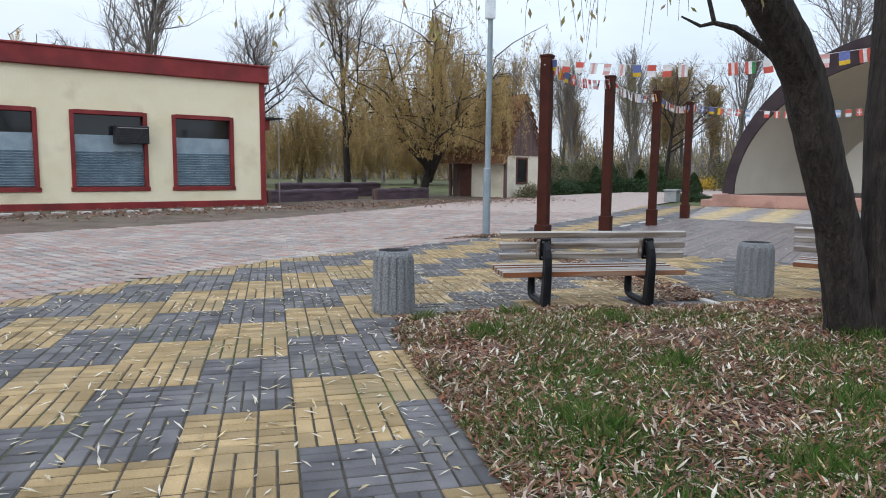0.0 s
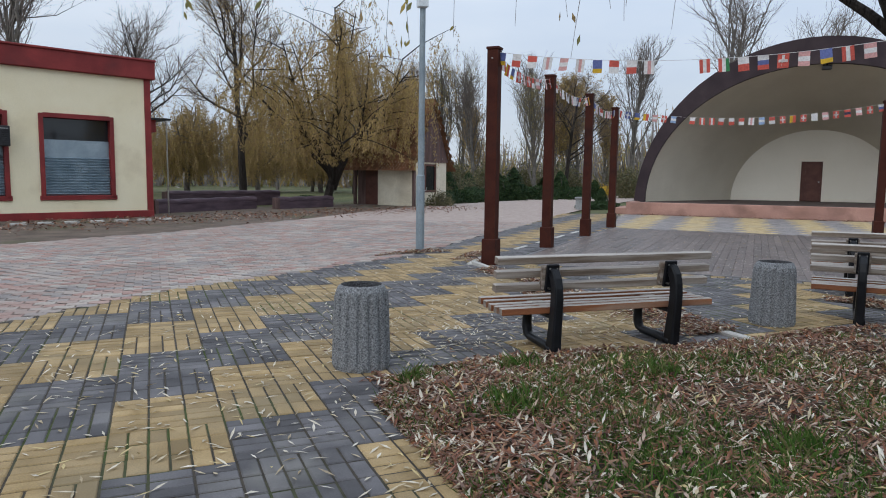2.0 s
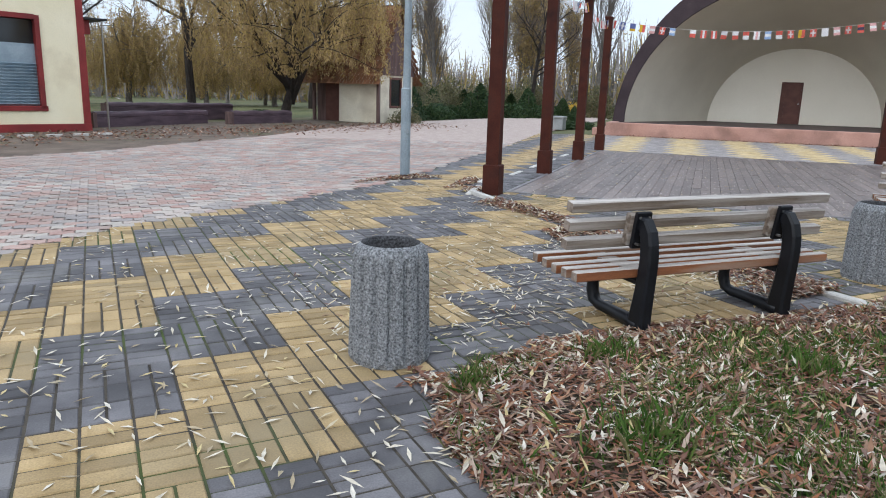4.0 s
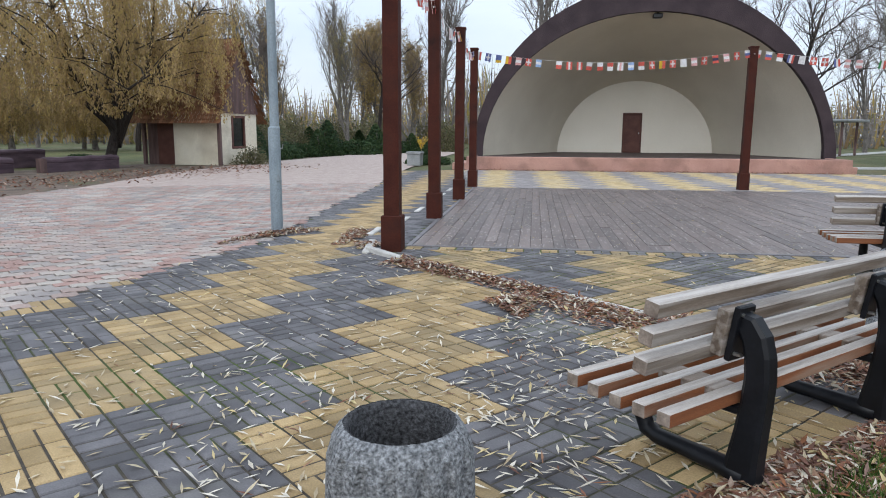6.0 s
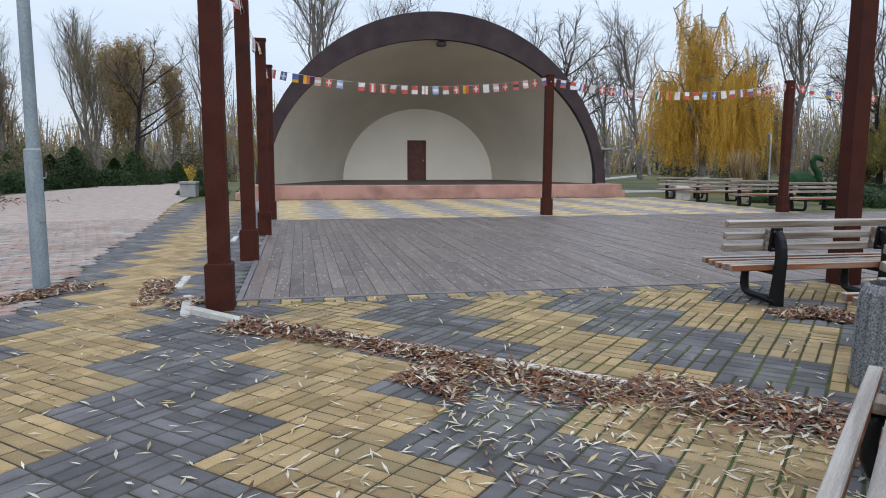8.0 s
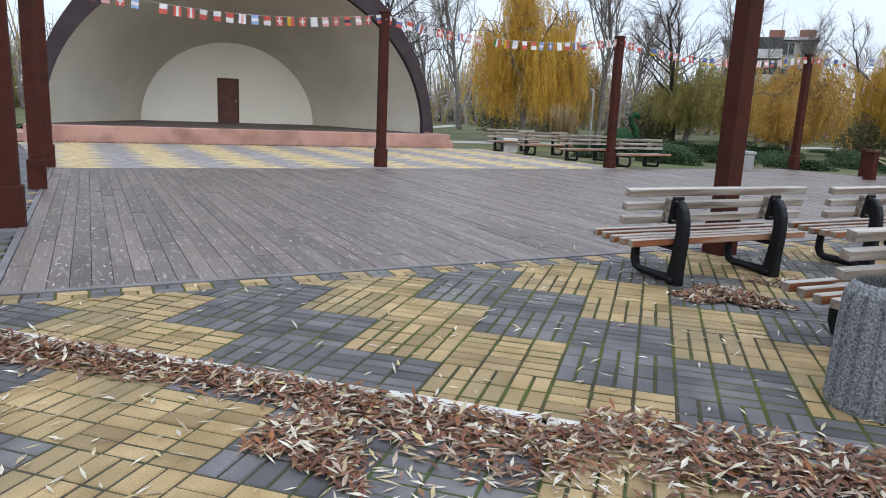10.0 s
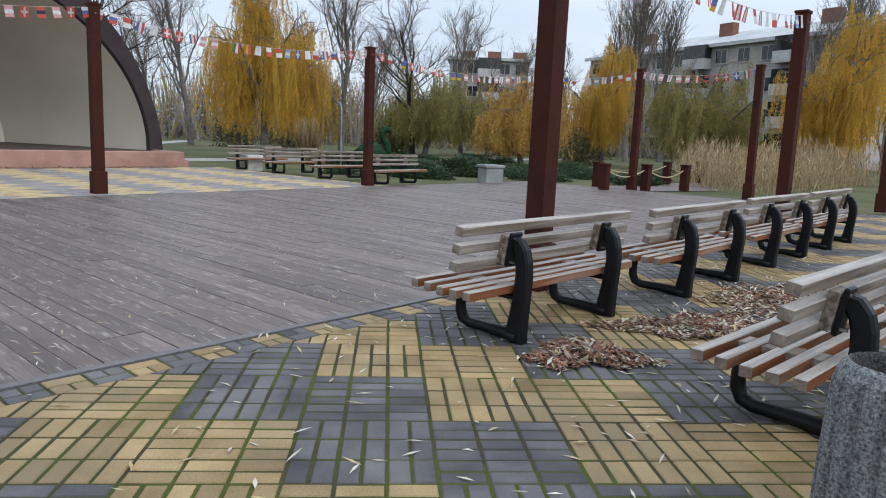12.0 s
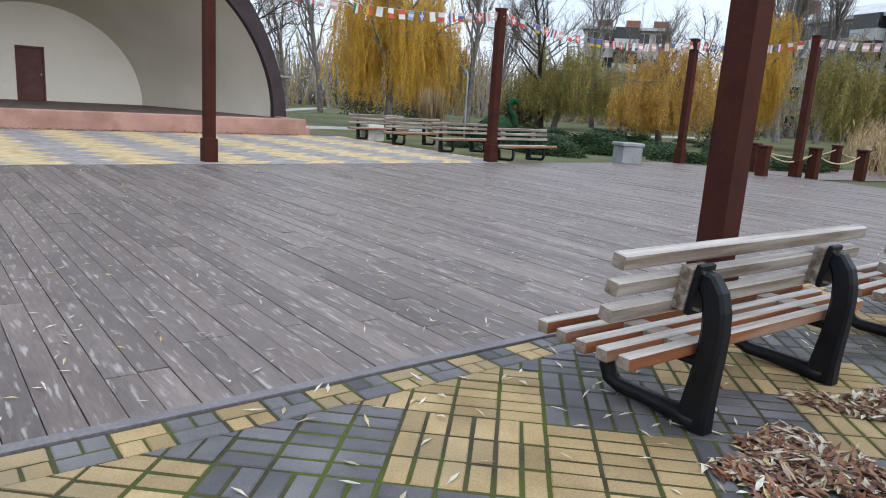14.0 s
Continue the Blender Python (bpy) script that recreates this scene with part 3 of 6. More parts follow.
# ---- bunting ----
def flag_mesh(kind, cs):
    q = Mesh()
    w, h, nx = 0.15, 0.20, 4
    if kind == "h":
        for k, c in enumerate(cs):
            z0, z1 = -h * k / len(cs), -h * (k + 1) / len(cs)
            for i in range(nx):
                x0, x1 = -w / 2 + w * i / nx, -w / 2 + w * (i + 1) / nx
                bend = lambda x, z: 0.05 * z * math.sin(x * 30 + 1)
                q.poly([(x0, bend(x0, z0), z0), (x1, bend(x1, z0), z0), (x1, bend(x1, z1), z1), (x0, bend(x0, z1), z1)], "flag_" + c)
    else:
        m = len(cs)
        for k, c in enumerate(cs):
            x0, x1 = -w / 2 + w * k / m, -w / 2 + w * (k + 1) / m
            for i in range(3):
                z0, z1 = -h * i / 3, -h * (i + 1) / 3
                bend = lambda x, z: 0.06 * z * math.sin(x * 26)
                q.poly([(x0, bend(x0, z0), z0), (x1, bend(x1, z0), z0), (x1, bend(x1, z1), z1), (x0, bend(x0, z1), z1)], "flag_" + c)
        if kind == "x":
            c = cs[-1]
            for y in (-0.004, 0.004):
                q.poly([(-0.018, y, -0.02), (0.018, y, -0.02), (0.018, y - 0.008, -h + 0.02), (-0.018, y - 0.008, -h + 0.02)], "flag_white")
                q.poly([(-0.06, y * 1.3, -0.08), (0.06, y * 1.3, -0.08), (0.06, y * 1.3, -0.12), (-0.06, y * 1.3, -0.12)], "flag_white")
    return q.data("flag")


FLAGS = [flag_mesh(*a) for a in (("v", ("blue", "white", "red")), ("v", ("red", "white", "red")), ("h", ("white", "blue", "red")), ("x", ("red",)), ("v", ("white", "white")), ("x", ("red", "red")), ("h", ("red", "white")),
                                 ("v", ("yellow", "red")), ("h", ("blue", "blue", "yellow")), ("x", ("blue",)), ("v", ("green", "white", "red")), ("h", ("pink", "white", "pink")), ("h", ("white", "red")), ("h", ("sky", "white", "sky")), ("h", ("red", "dark", "red")), ("v", ("white", "pink", "white")))]


PICK = (0, 1, 1, 2, 3, 4, 4, 5, 5, 6, 6, 7, 8, 9, 10, 11, 11, 11, 12, 12, 13, 14, 15, 15, 15)


def bunting(p, q, sag):
    p, q = Vector(p), Vector(q)
    span = thing("flag_bunting", "string of small paper national flags hung between posts", "bunting", Matrix.Translation(p), "buntings round the deck")
    d = q - p
    at = lambda t: d * t - Vector((0, 0, 4 * sag * t * (1 - t)))
    b = Mesh()
    b.tube([at(k / 16) for k in range(17)], 0.004, "flag_white", 4)
    part("string", b, span)
    k, n = 0, max(3, int(d.length / 0.262))
    ang = math.degrees(math.atan2(d.y, d.x))
    for k in range(n):
        t = (k + 0.5) / n
        if rng.random() < 0.06:
            continue
        e = at(t + 0.01) - at(t - 0.01)
        tilt = -math.degrees(math.atan2(e.z, Vector((e.x, e.y)).length))
        part("flag", FLAGS[rng.choice(PICK)], span, m=pose(*at(t), rng.uniform(-14, 14), tilt + rng.uniform(-4, 4), ang + rng.uniform(-14, 14)))


RING = [9, 0, 1, 2, 3, 4, 5, 6, 7, 8]
for a, c in zip(RING, RING[1:]):
    L = math.hypot(POSTS[a][0] - POSTS[c][0], POSTS[a][1] - POSTS[c][1])
    bunting(uv(*POSTS[a], 3.57), uv(*POSTS[c], 3.57), 0.04 * L + 0.03)
bunting(uv(*POSTS[9], 3.57), uv(*POSTS[10], 3.57), 0.3)

# ---- benches ----
def build_bench():
    B = thing("bench", "park bench of weathered wooden slats on black cast-iron frames", "bench", group="park benches")
    H = 1.07
    for k in range(5):
        y = -0.212 + 0.119 * k
        q = Mesh()
        z = 0.402 - 0.006 * (2 - abs(k - 2)) + 0.004 * k
        q.box(0.02 - H, y - 0.0305, z - 0.062, H - 0.02, y + 0.0305, z, "seat_wood", 0.006)
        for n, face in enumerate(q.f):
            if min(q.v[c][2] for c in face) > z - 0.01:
                q.mi[n] = q.slot("slat_top_sheen")
            elif abs(sum(q.v[c][0] for c in face)) / len(face) > H - 0.035:
                q.mi[n] = q.slot("end_grain")
        part("seat_slat", q, B)
    for s in (-1, 1):
        for k in range(4):
            y = -0.1525 + 0.119 * k
            q = Mesh()
            q.box(s * 0.59 - 0.07, y - 0.029, 0.345, s * 0.59 + 0.07, y + 0.029, 0.397, "bench_wood", 0.004)
            part("spacer_block", q, B)
    for k, (y, z) in enumerate(((-0.105, 0.556), (-0.125, 0.674), (-0.145, 0.792))):
        q = Mesh()
        tilt = pose(0, y, z, 9)
        q.box(-H, -0.033, -0.033, H, 0.033, 0.033, "bench_wood", 0.006, mat=tilt)
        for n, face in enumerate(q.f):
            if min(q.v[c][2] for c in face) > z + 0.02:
                q.mi[n] = q.slot("slat_top_sheen")
            elif abs(sum(q.v[c][0] for c in face)) / len(face) > H - 0.012:
                q.mi[n] = q.slot("end_grain")
        part("back_slat", q, B)
    for s in (-1, 1):
        q = Mesh()
        q.box(s * 0.59 - 0.075, -0.026, -0.12, s * 0.59 + 0.075, 0.026, 0.085, "bench_wood", 0.006, mat=pose(0, -0.178, 0.66, 9))
        part("back_block", q, B)
        f = thing("side_frame", "black cast-iron side frame", "")
        del f["label"]
        f.parent = B
        q = Mesh()
        curve = [(-0.20, 0.675), (-0.225, 0.69), (-0.265, 0.68), (-0.30, 0.63), (-0.318, 0.56), (-0.325, 0.47), (-0.318, 0.36), (-0.305, 0.24), (-0.29, 0.12), (-0.28, 0.012)]
        deep = [0.034, 0.042, 0.05, 0.054, 0.055, 0.055, 0.056, 0.060, 0.068, 0.078]
        for n, (y, z) in enumerate(curve):
            a, c = curve[max(n - 1, 0)], curve[min(n + 1, 9)]
            dy, dz = c[0] - a[0], c[1] - a[1]
            ln = math.hypot(dy, dz)
            ny, nz, w, t = dz / ln, -dy / ln, 0.034 + 0.012 * n / 9, deep[n]
            for ex, ey in ((-1, -0.7), (-0.7, -1), (0.7, -1), (1, -0.7), (1, 0.7), (0.7, 1), (-0.7, 1), (-1, 0.7)):
                q.v.append((s * 0.59 + ex * w, y + ny * ey * t, z + nz * ey * t))
        for n in range(9):
            for e in range(8):
                q.face((8 * n + e, 8 * n + (e + 1) % 8, 8 * n + 8 + (e + 1) % 8, 8 * n + 8 + e), "iron")
        q.face(tuple(range(8)), "iron")
        q.face(tuple(range(79, 71, -1)), "iron")
        part("rear_leg", q, f)
        q = Mesh()
        curve = [(-0.30, 0.035), (-0.2, 0.045), (0.0, 0.05), (0.15, 0.05), (0.21, 0.07), (0.238, 0.13), (0.24, 0.2), (0.232, 0.28), (0.215, 0.325)]
        q.tube([(s * 0.59, y, z) for y, z in curve], [0.05, 0.044, 0.038, 0.037, 0.039, 0.04, 0.038, 0.037, 0.042], "iron", 8, 1.15, (1, 0, 0))
        q.smooth = True
        part("front_leg", q, f)
        q = Mesh()
        q.box(s * 0.59 - 0.03, -0.33, 0.297, s * 0.59 + 0.03, 0.28, 0.333, "iron", 0.008)
        part("seat_rail", q, f)
        q = Mesh()
        q.box(s * 0.59 - 0.055, -0.013, -0.13, s * 0.59 + 0.055, 0.013, 0.11, "iron", 0.006, mat=pose(0, -0.222, 0.65, 9))
        part("bracket", q, f)
        for z, dx in ((0.722, -0.032), (0.722, 0.032), (0.555, -0.032)):
            q = Mesh()
            q.tube([(s * 0.59 + dx, -0.20, z), (s * 0.59 + dx, -0.255, z)], 0.009, "steel", 6)
            part("bolt", q, f)
    return B


bench = build_bench()
bench.matrix_basis = pose(3.41, 7.82, 0, 0, 0, -4)
for x, y, a in ((7.03, 7.24, ANG - 94), (8.63, 8.58, ANG - 91.3), (10.19, 6.73, ANG - 90.5), (11.9, 4.93, ANG - 91), (13.5, 3.2, ANG - 90)):
    copy_thing(bench, pose(x, y, 0, 0, 0, a))
for u, v in ((17.6, 15.2), (15.45, 15.2), (13.05, 15.2), (10.75, 15.3)):
    copy_thing(bench, pose(*uv(u, v), 0, 0, ANG + 92 + rng.uniform(-3, 3)))


# ---- litter bins ----
def build_bin():
    B = thing("litter_bin", "fluted grey pebble-concrete litter bin", "litter bin", group="concrete bins")
    q = Mesh()
    S = 96
    prof = [(0.0, 0.215), (0.03, 0.222), (0.12, 0.220), (0.3, 0.214), (0.45, 0.208), (0.56, 0.203), (0.60, 0.196), (0.635, 0.178), (0.65, 0.160)]
    for z, r in prof:
        for s in range(S):
            ph = (s % 6) / 6
            flute = -0.013 if ph in (0.0,) or s % 6 == 1 else 0.004 * math.sin(ph * math.pi)
            k = r + (flute if 0.02 < z < 0.60 else 0) + rng.uniform(-0.003, 0.003)
            t = 2 * math.pi * s / S
            q.v.append((k * math.cos(t), k * math.sin(t), z))
    for i in range(len(prof) - 1):
        for s in range(S):
            o, t = i * S, (s + 1) % S
            q.face((o + s, o + t, o + S + t, o + S + s), "concrete")
    part("body", q, B)
    q = Mesh()
    q.lathe([(0.161, 0.648), (0.152, 0.646), (0.146, 0.625), (0.145, 0.35), (0.13, 0.08), (0.0, 0.08)], "bin_inside_shade", 32)
    q.smooth = True
    part("liner", q, B, "hollow pebble-concrete inside with its shade painted in")
    return B


bin_1 = build_bin()
bin_1.matrix_basis = pose(1.18, 7.77, 0)
copy_thing(bin_1, pose(5.65, 7.91, 0, 0, 0, 40))
white_bin = thing("planter_bin", "low white-washed concrete block bin", "litter bin", pose(25.6, 6.5, -0.05, 0, 0, 20), "pale bins")
b = Mesh()
b.box(-0.3, -0.3, 0, 0.3, 0.3, 0.52, "bin_white", 0.02)
part("body", b, white_bin)
b = Mesh()
b.box(-0.34, -0.34, 0.52, 0.34, 0.34, 0.62, "bin_white", 0.02)
part("rim", b, white_bin)
copy_thing(white_bin, pose(19.2, 31.6, -0.03, 0, 0, 40))

# ---- lamp pole ----
pole = thing("lamp_pole", "pale blue-grey painted steel lamp pole", "street lamp", pose(4.62, 15.6, 0))
b = Mesh()
b.tube([(0, 0, -0.02), (0, 0, 1.5), (0.01, 0, 1.52), (0.02, 0, 6.4)], [0.085, 0.085, 0.066, 0.05], "pole_blue", 16)
part("shaft", b, pole)
b = Mesh()
b.box(-0.02, -0.12, 0.75, 0.02, -0.07, 1.15, "pole_blue", 0.005)
part("hatch", b, pole)
b = Mesh()
b.tube([(0.07, 0, 1.2), (0.12, 0, 1.21), (0.13, 0, 1.27)], 0.01, "steel", 6)
part("hook", b, pole)
b = Mesh()
b.box(-0.10, -0.1, 4.72, 0.10, 0.04, 5.35, "lamp_glass", 0.02)
part("lamp_box", b, pole, "pale weathered lamp box")

# ---- shop building ----
BANG = 23.0
shop = thing("shop_building", "single-storey cream shop with dark red fascia and window frames", "building", pose(-0.32, 29.5, -0.03, 0, 0, 180 + BANG))
# local x runs along the front away from the corner, local y goes to the plaza... front face is y = 0, inside is y < 0
WIN = [(1.25, 3.5), (4.4, 6.85), (7.85, 10.3), (11.3, 13.7), (14.7, 17.1)]
ZS, ZT, HT = 0.66, 3.38, 4.75
LEN = 18.5
xs = [0.0] + [c for w in WIN for c in w] + [LEN]
for k in range(0, len(xs), 2):
    b = Mesh()
    b.box(xs[k], -0.3, 0.22, xs[k + 1], 0, HT, "wall_cream")
    part("wall_pier", b, shop, "cream plaster wall with rain streaks")
for x0, x1 in WIN:
    for z0, z1, nm in ((0.22, ZS, "wall_sill"), (ZT, HT, "wall_lintel")):
        b = Mesh()
        b.box(x0, -0.3, z0, x1, 0, z1, "wall_cream")
        part(nm, b, shop, "cream plaster wall with rain streaks")
b = Mesh()
b.box(0, -9, 0.22, 0.3, -0.3, HT, "wall_cream")
part("end_wall", b, shop)
b = Mesh()
b.box(0.3, -9, 0.22, LEN, -8.7, HT, "wall_cream")
part("rear_wall", b, shop)
b = Mesh()
b.box(LEN - 0.3, -8.7, 0.22, LEN, -0.3, HT, "wall_cream")
part("end_wall", b, shop)
b = Mesh()
b.box(-0.06, -9.05, -0.1, LEN + 0.05, 0.05, 0.22, "trim_red", 0.015)
part("plinth", b, shop, "dark red plinth")
b = Mesh()
b.box(-0.18, -9.2, HT, LEN + 0.2, 0.16, HT + 0.66, "trim_red", 0.03)
b.box(-0.22, -9.25, HT + 0.60, LEN + 0.25, 0.21, HT + 0.68, "trim_red", 0.02)
part("fascia", b, shop, "dark red metal roof fascia")
b = Mesh()
b.box(-0.05, -0.16, 0.22, 0.16, 0.035, HT, "trim_red", 0.01)
part("corner_strip", b, shop)
for wi, (x0, x1) in enumerate(WIN):
    w = thing("window", "dark red framed window with corrugated tin shutter over its lower part", "")
    del w["label"]
    w.parent = shop
    b = Mesh()
    for a, c, d2, e in ((x0 - 0.02, x0 + 0.11, ZS, ZT), (x1 - 0.11, x1 + 0.02, ZS, ZT), (x0 + 0.11, x1 - 0.11, ZT - 0.13, ZT + 0.02), (x0 - 0.06, x1 + 0.06, ZS - 0.05, ZS + 0.1)):
        b.box(a, -0.16, d2, c, 0.05, e, "trim_red", 0.01)
    part("frame", b, w, "dark red painted frame")
    b = Mesh()
    b.box(x0 + 0.1, -0.2, ZS + 0.08, x1 - 0.1, -0.18, ZT - 0.1, "glass")
    part("pane", b, w)
    b = Mesh()
    zz, k = ZS + 0.1, 0
    top = ZS + 1.9
    b.box(x0 + 0.11, -0.13, top - 0.55, x1 - 0.11, -0.115, top, "shutter", 0.004)
    while zz < top - 0.56:
        b.poly([(x0 + 0.11, -0.13, zz), (x1 - 0.11, -0.13, zz), (x1 - 0.11, -0.07, zz + 0.05), (x0 + 0.11, -0.07, zz + 0.05)], "shutter")
        b.poly([(x0 + 0.11, -0.07, zz + 0.05), (x1 - 0.11, -0.07, zz + 0.05), (x1 - 0.11, -0.13, zz + 0.09), (x0 + 0.11, -0.13, zz + 0.09)], "shutter")
        zz += 0.09
    part("shutter", b, w, "corrugated grey-blue tin sheet")
ac = thing("air_conditioner", "old black window air conditioner jutting from the shop window", "air conditioner", pose(-0.32, 29.5, -0.03, 0, 0, 180 + BANG))
b = Mesh()
b.box(4.42, -0.1, 2.28, 5.5, 0.42, 2.9, "black", 0.02)
part("casing", b, ac)
b = Mesh()
for k in range(9):
    b.box(4.47, 0.415, 2.34 + 0.058 * k, 5.45, 0.43, 2.365 + 0.058 * k, "steel" if k == 8 else "black", 0.003)
part("grille", b, ac)
awn = thing("canopy", "small dark metal canopy on a thin pole at the shop's end", "canopy", pose(-0.32, 29.5, 0, 0, 0, 180 + BANG))
b = Mesh()
b.box(-1.25, -4.2, 3.45, -0.05, -1.0, 3.52, "black", 0.01)
part("roof", b, awn)
b = Mesh()
b.box(-0.75, -3.6, 3.0, -0.06, -1.2, 3.45, "trim_red", 0.01)
part("box", b, awn)
b = Mesh()
b.tube([(-1.1, -1.1, -0.05), (-1.1, -1.1, 3.46)], 0.03, "steel", 8)
part("pole", b, awn)
for k in range(13):
    m = pose(-0.32, 29.5, 0, 0, 0, 180 + BANG) @ pose(0.4 + 0.72 * k, 2.0 + 0.05 * math.sin(k), -0.03, 0, 0, rng.uniform(-8, 8))
    b = Mesh()
    b.box(-0.2, -0.06, -0.03, 0.2, 0.06, 0.05, "kerb", 0.012)
    tagged(part("edging_stone", b, m=m), "pale edging stone set in the soil", "kerb", "edging stones by the shop")

# ---- log walls and hut ----
def log_wall(p, q, h, label):
    d = Vector((q[0] - p[0], q[1] - p[1], 0))
    L = d.length
    w = thing("low_wall", label, "wall", pose(p[0], p[1], -0.06, 0, 0, math.degrees(math.atan2(d.y, d.x))), "low plank walls")
    b = Mesh()
    b.box(0, -0.12, 0, L, 0.12, h - 0.16, "plank_purple", 0.01)
    part("boarding", b, w)
    b = Mesh()
    pts = [(L * k / 10, 0.02 * math.sin(k * 1.7), h - 0.1 + 0.02 * math.sin(k * 2.3)) for k in range(11)]
    b.tube(pts, 0.14, "plank_purple", 10)
    part("top_log", b, w)
    b = Mesh()
    b.box(-0.14, -0.16, 0, 0.02, 0.16, h, "hut_wood", 0.01)
    part("end_post", b, w)


log_wall((-0.2, 31.6), (4.0, 35.3), 0.52, "low dark purple-brown plank wall topped by a log")
log_wall((4.9, 34.6), (7.9, 36.7), 0.52, "low purple-brown plank wall beside the willow")
log_wall((0.3, 37.2), (5.8, 39.6), 0.72, "dark low plank wall behind the soil strip")

HA = 35.0
hut = thing("garden_hut", "small white fairy-tale hut with a steep brown shingle roof", "hut", pose(12.2, 36.6, -0.05, 0, 0, HA))
GW, HL, WH, RH = 3.1, 4.0, 2.35, 5.6
b = Mesh()
b.box(0, 0, 0, 0.95, 0.2, WH, "hut_wall")
b.box(2.05, 0, 0, GW, 0.2, WH, "hut_wall")
b.box(0.95, 0, 0, 2.05, 0.2, 0.72, "hut_wall")
b.box(0.95, 0, 2.2, 2.05, 0.2, WH, "hut_wall")
part("front_wall", b, hut, "white plastered gable wall")
b = Mesh()
b.box(0, 0.2, 0, 0.2, 2.35, WH, "hut_wall")
part("side_wall", b, hut, "cream plastered side wall")
b = Mesh()
b.box(0.35, 2.35, 0, 0.5, HL, WH, "hut_wood")
part("porch_wall", b, hut)
b = Mesh()
b.box(0.27, 2.55, 0, 0.36, 3.4, 2.05, "door_brown", 0.01)
part("door", b, hut, "dark open door")
b = Mesh()
b.box(0.5, HL - 0.2, 0, GW, HL, WH, "hut_wall")
b.box(GW - 0.2, 0.2, 0, GW, HL - 0.2, WH, "hut_wall")
part("rear_walls", b, hut)
for x, y in ((-0.04, -0.04), (-0.02, HL - 0.12)):
    b = Mesh()
    b.box(x, y, 0, x + 0.14, y + 0.14, WH, "hut_wood", 0.01)
    part("corner_post", b, hut)
w = Mesh()
for a, c, d2, e in ((0.95, 1.05, 0.72, 2.2), (1.95, 2.05, 0.72, 2.2), (1.05, 1.95, 2.1, 2.2), (1.05, 1.95, 0.72, 0.82)):
    w.box(a, -0.04, d2, c, 0.1, e, "door_brown", 0.01)
win = part("window", w, hut, "red-brown window frame")
w = Mesh()
w.box(1.05, 0.03, 0.82, 1.95, 0.05, 2.1, "glass")
part("pane", w, win)
for k in range(11):
    x0, x1 = -0.1 + (GW + 0.2) * k / 11, -0.1 + (GW + 0.2) * (k + 1) / 11
    hz = lambda x: WH + (RH - WH) * (1 - abs(x - GW / 2) / (GW / 2 + 0.1))
    b = Mesh()
    b.poly([(x0, -0.06, WH - 0.06), (x1 - 0.012, -0.06, WH - 0.06), (x1 - 0.012, -0.06, hz(x1)), (x0, -0.06, hz(x0))], "hut_wood")
    part("gable_board", b, hut)
for s in (0, 1):
    b = Mesh()
    rows = 20
    for r in range(rows):
        t0, t1 = r / rows, (r + 1.25) / rows
        for c in range(24):
            y0 = -0.35 + (HL + 0.7) * c / 24 + (0.09 if r % 2 else 0)
            y1 = y0 + (HL + 0.7) / 24 - 0.012
            px = lambda t: (-0.45 + (GW / 2 + 0.45) * t) if s == 0 else (GW + 0.45 - (GW / 2 + 0.45) * t)
            pz = lambda t: WH - 0.55 + (RH - WH + 0.55) * t
            e = 0.03 + rng.uniform(0, 0.012)
            sg = -1 if s == 0 else 1
            b.poly([(px(t0) + sg * e, y0, pz(t0) + e), (px(t0) + sg * e, y1, pz(t0) + e), (px(t1), y1, pz(t1)), (px(t1), y0, pz(t1))], "roof_brown")
    part("roof_slope", b, hut, "brown shingle roof")

# ---- trees ----
def branch(b, p, d, L, r0, r1, r, m, sides, lift=0.0, wob=0.2, segs=4):
    """One wandering limb; gives its points."""
    pts, rad = [Vector(p)], [r0]
    d = Vector(d).normalized()
    for k in range(segs):
        d = (d + Vector((r.gauss(0, wob), r.gauss(0, wob), r.gauss(0, wob) * 0.6 + lift))).normalized()
        pts.append(pts[-1] + d * (L / segs))
        rad.append(r0 + (r1 - r0) * (k + 1) / segs)
    b.tube(pts, rad, m, sides, cap=False)
    return pts, d


def about(r, d, spread):
    a = Vector((r.gauss(0, 1), r.gauss(0, 1), r.gauss(0, 1)))
    a = (a - d * a.dot(d)).normalized()
    return (d * math.cos(spread) + a * math.sin(spread)).normalized()


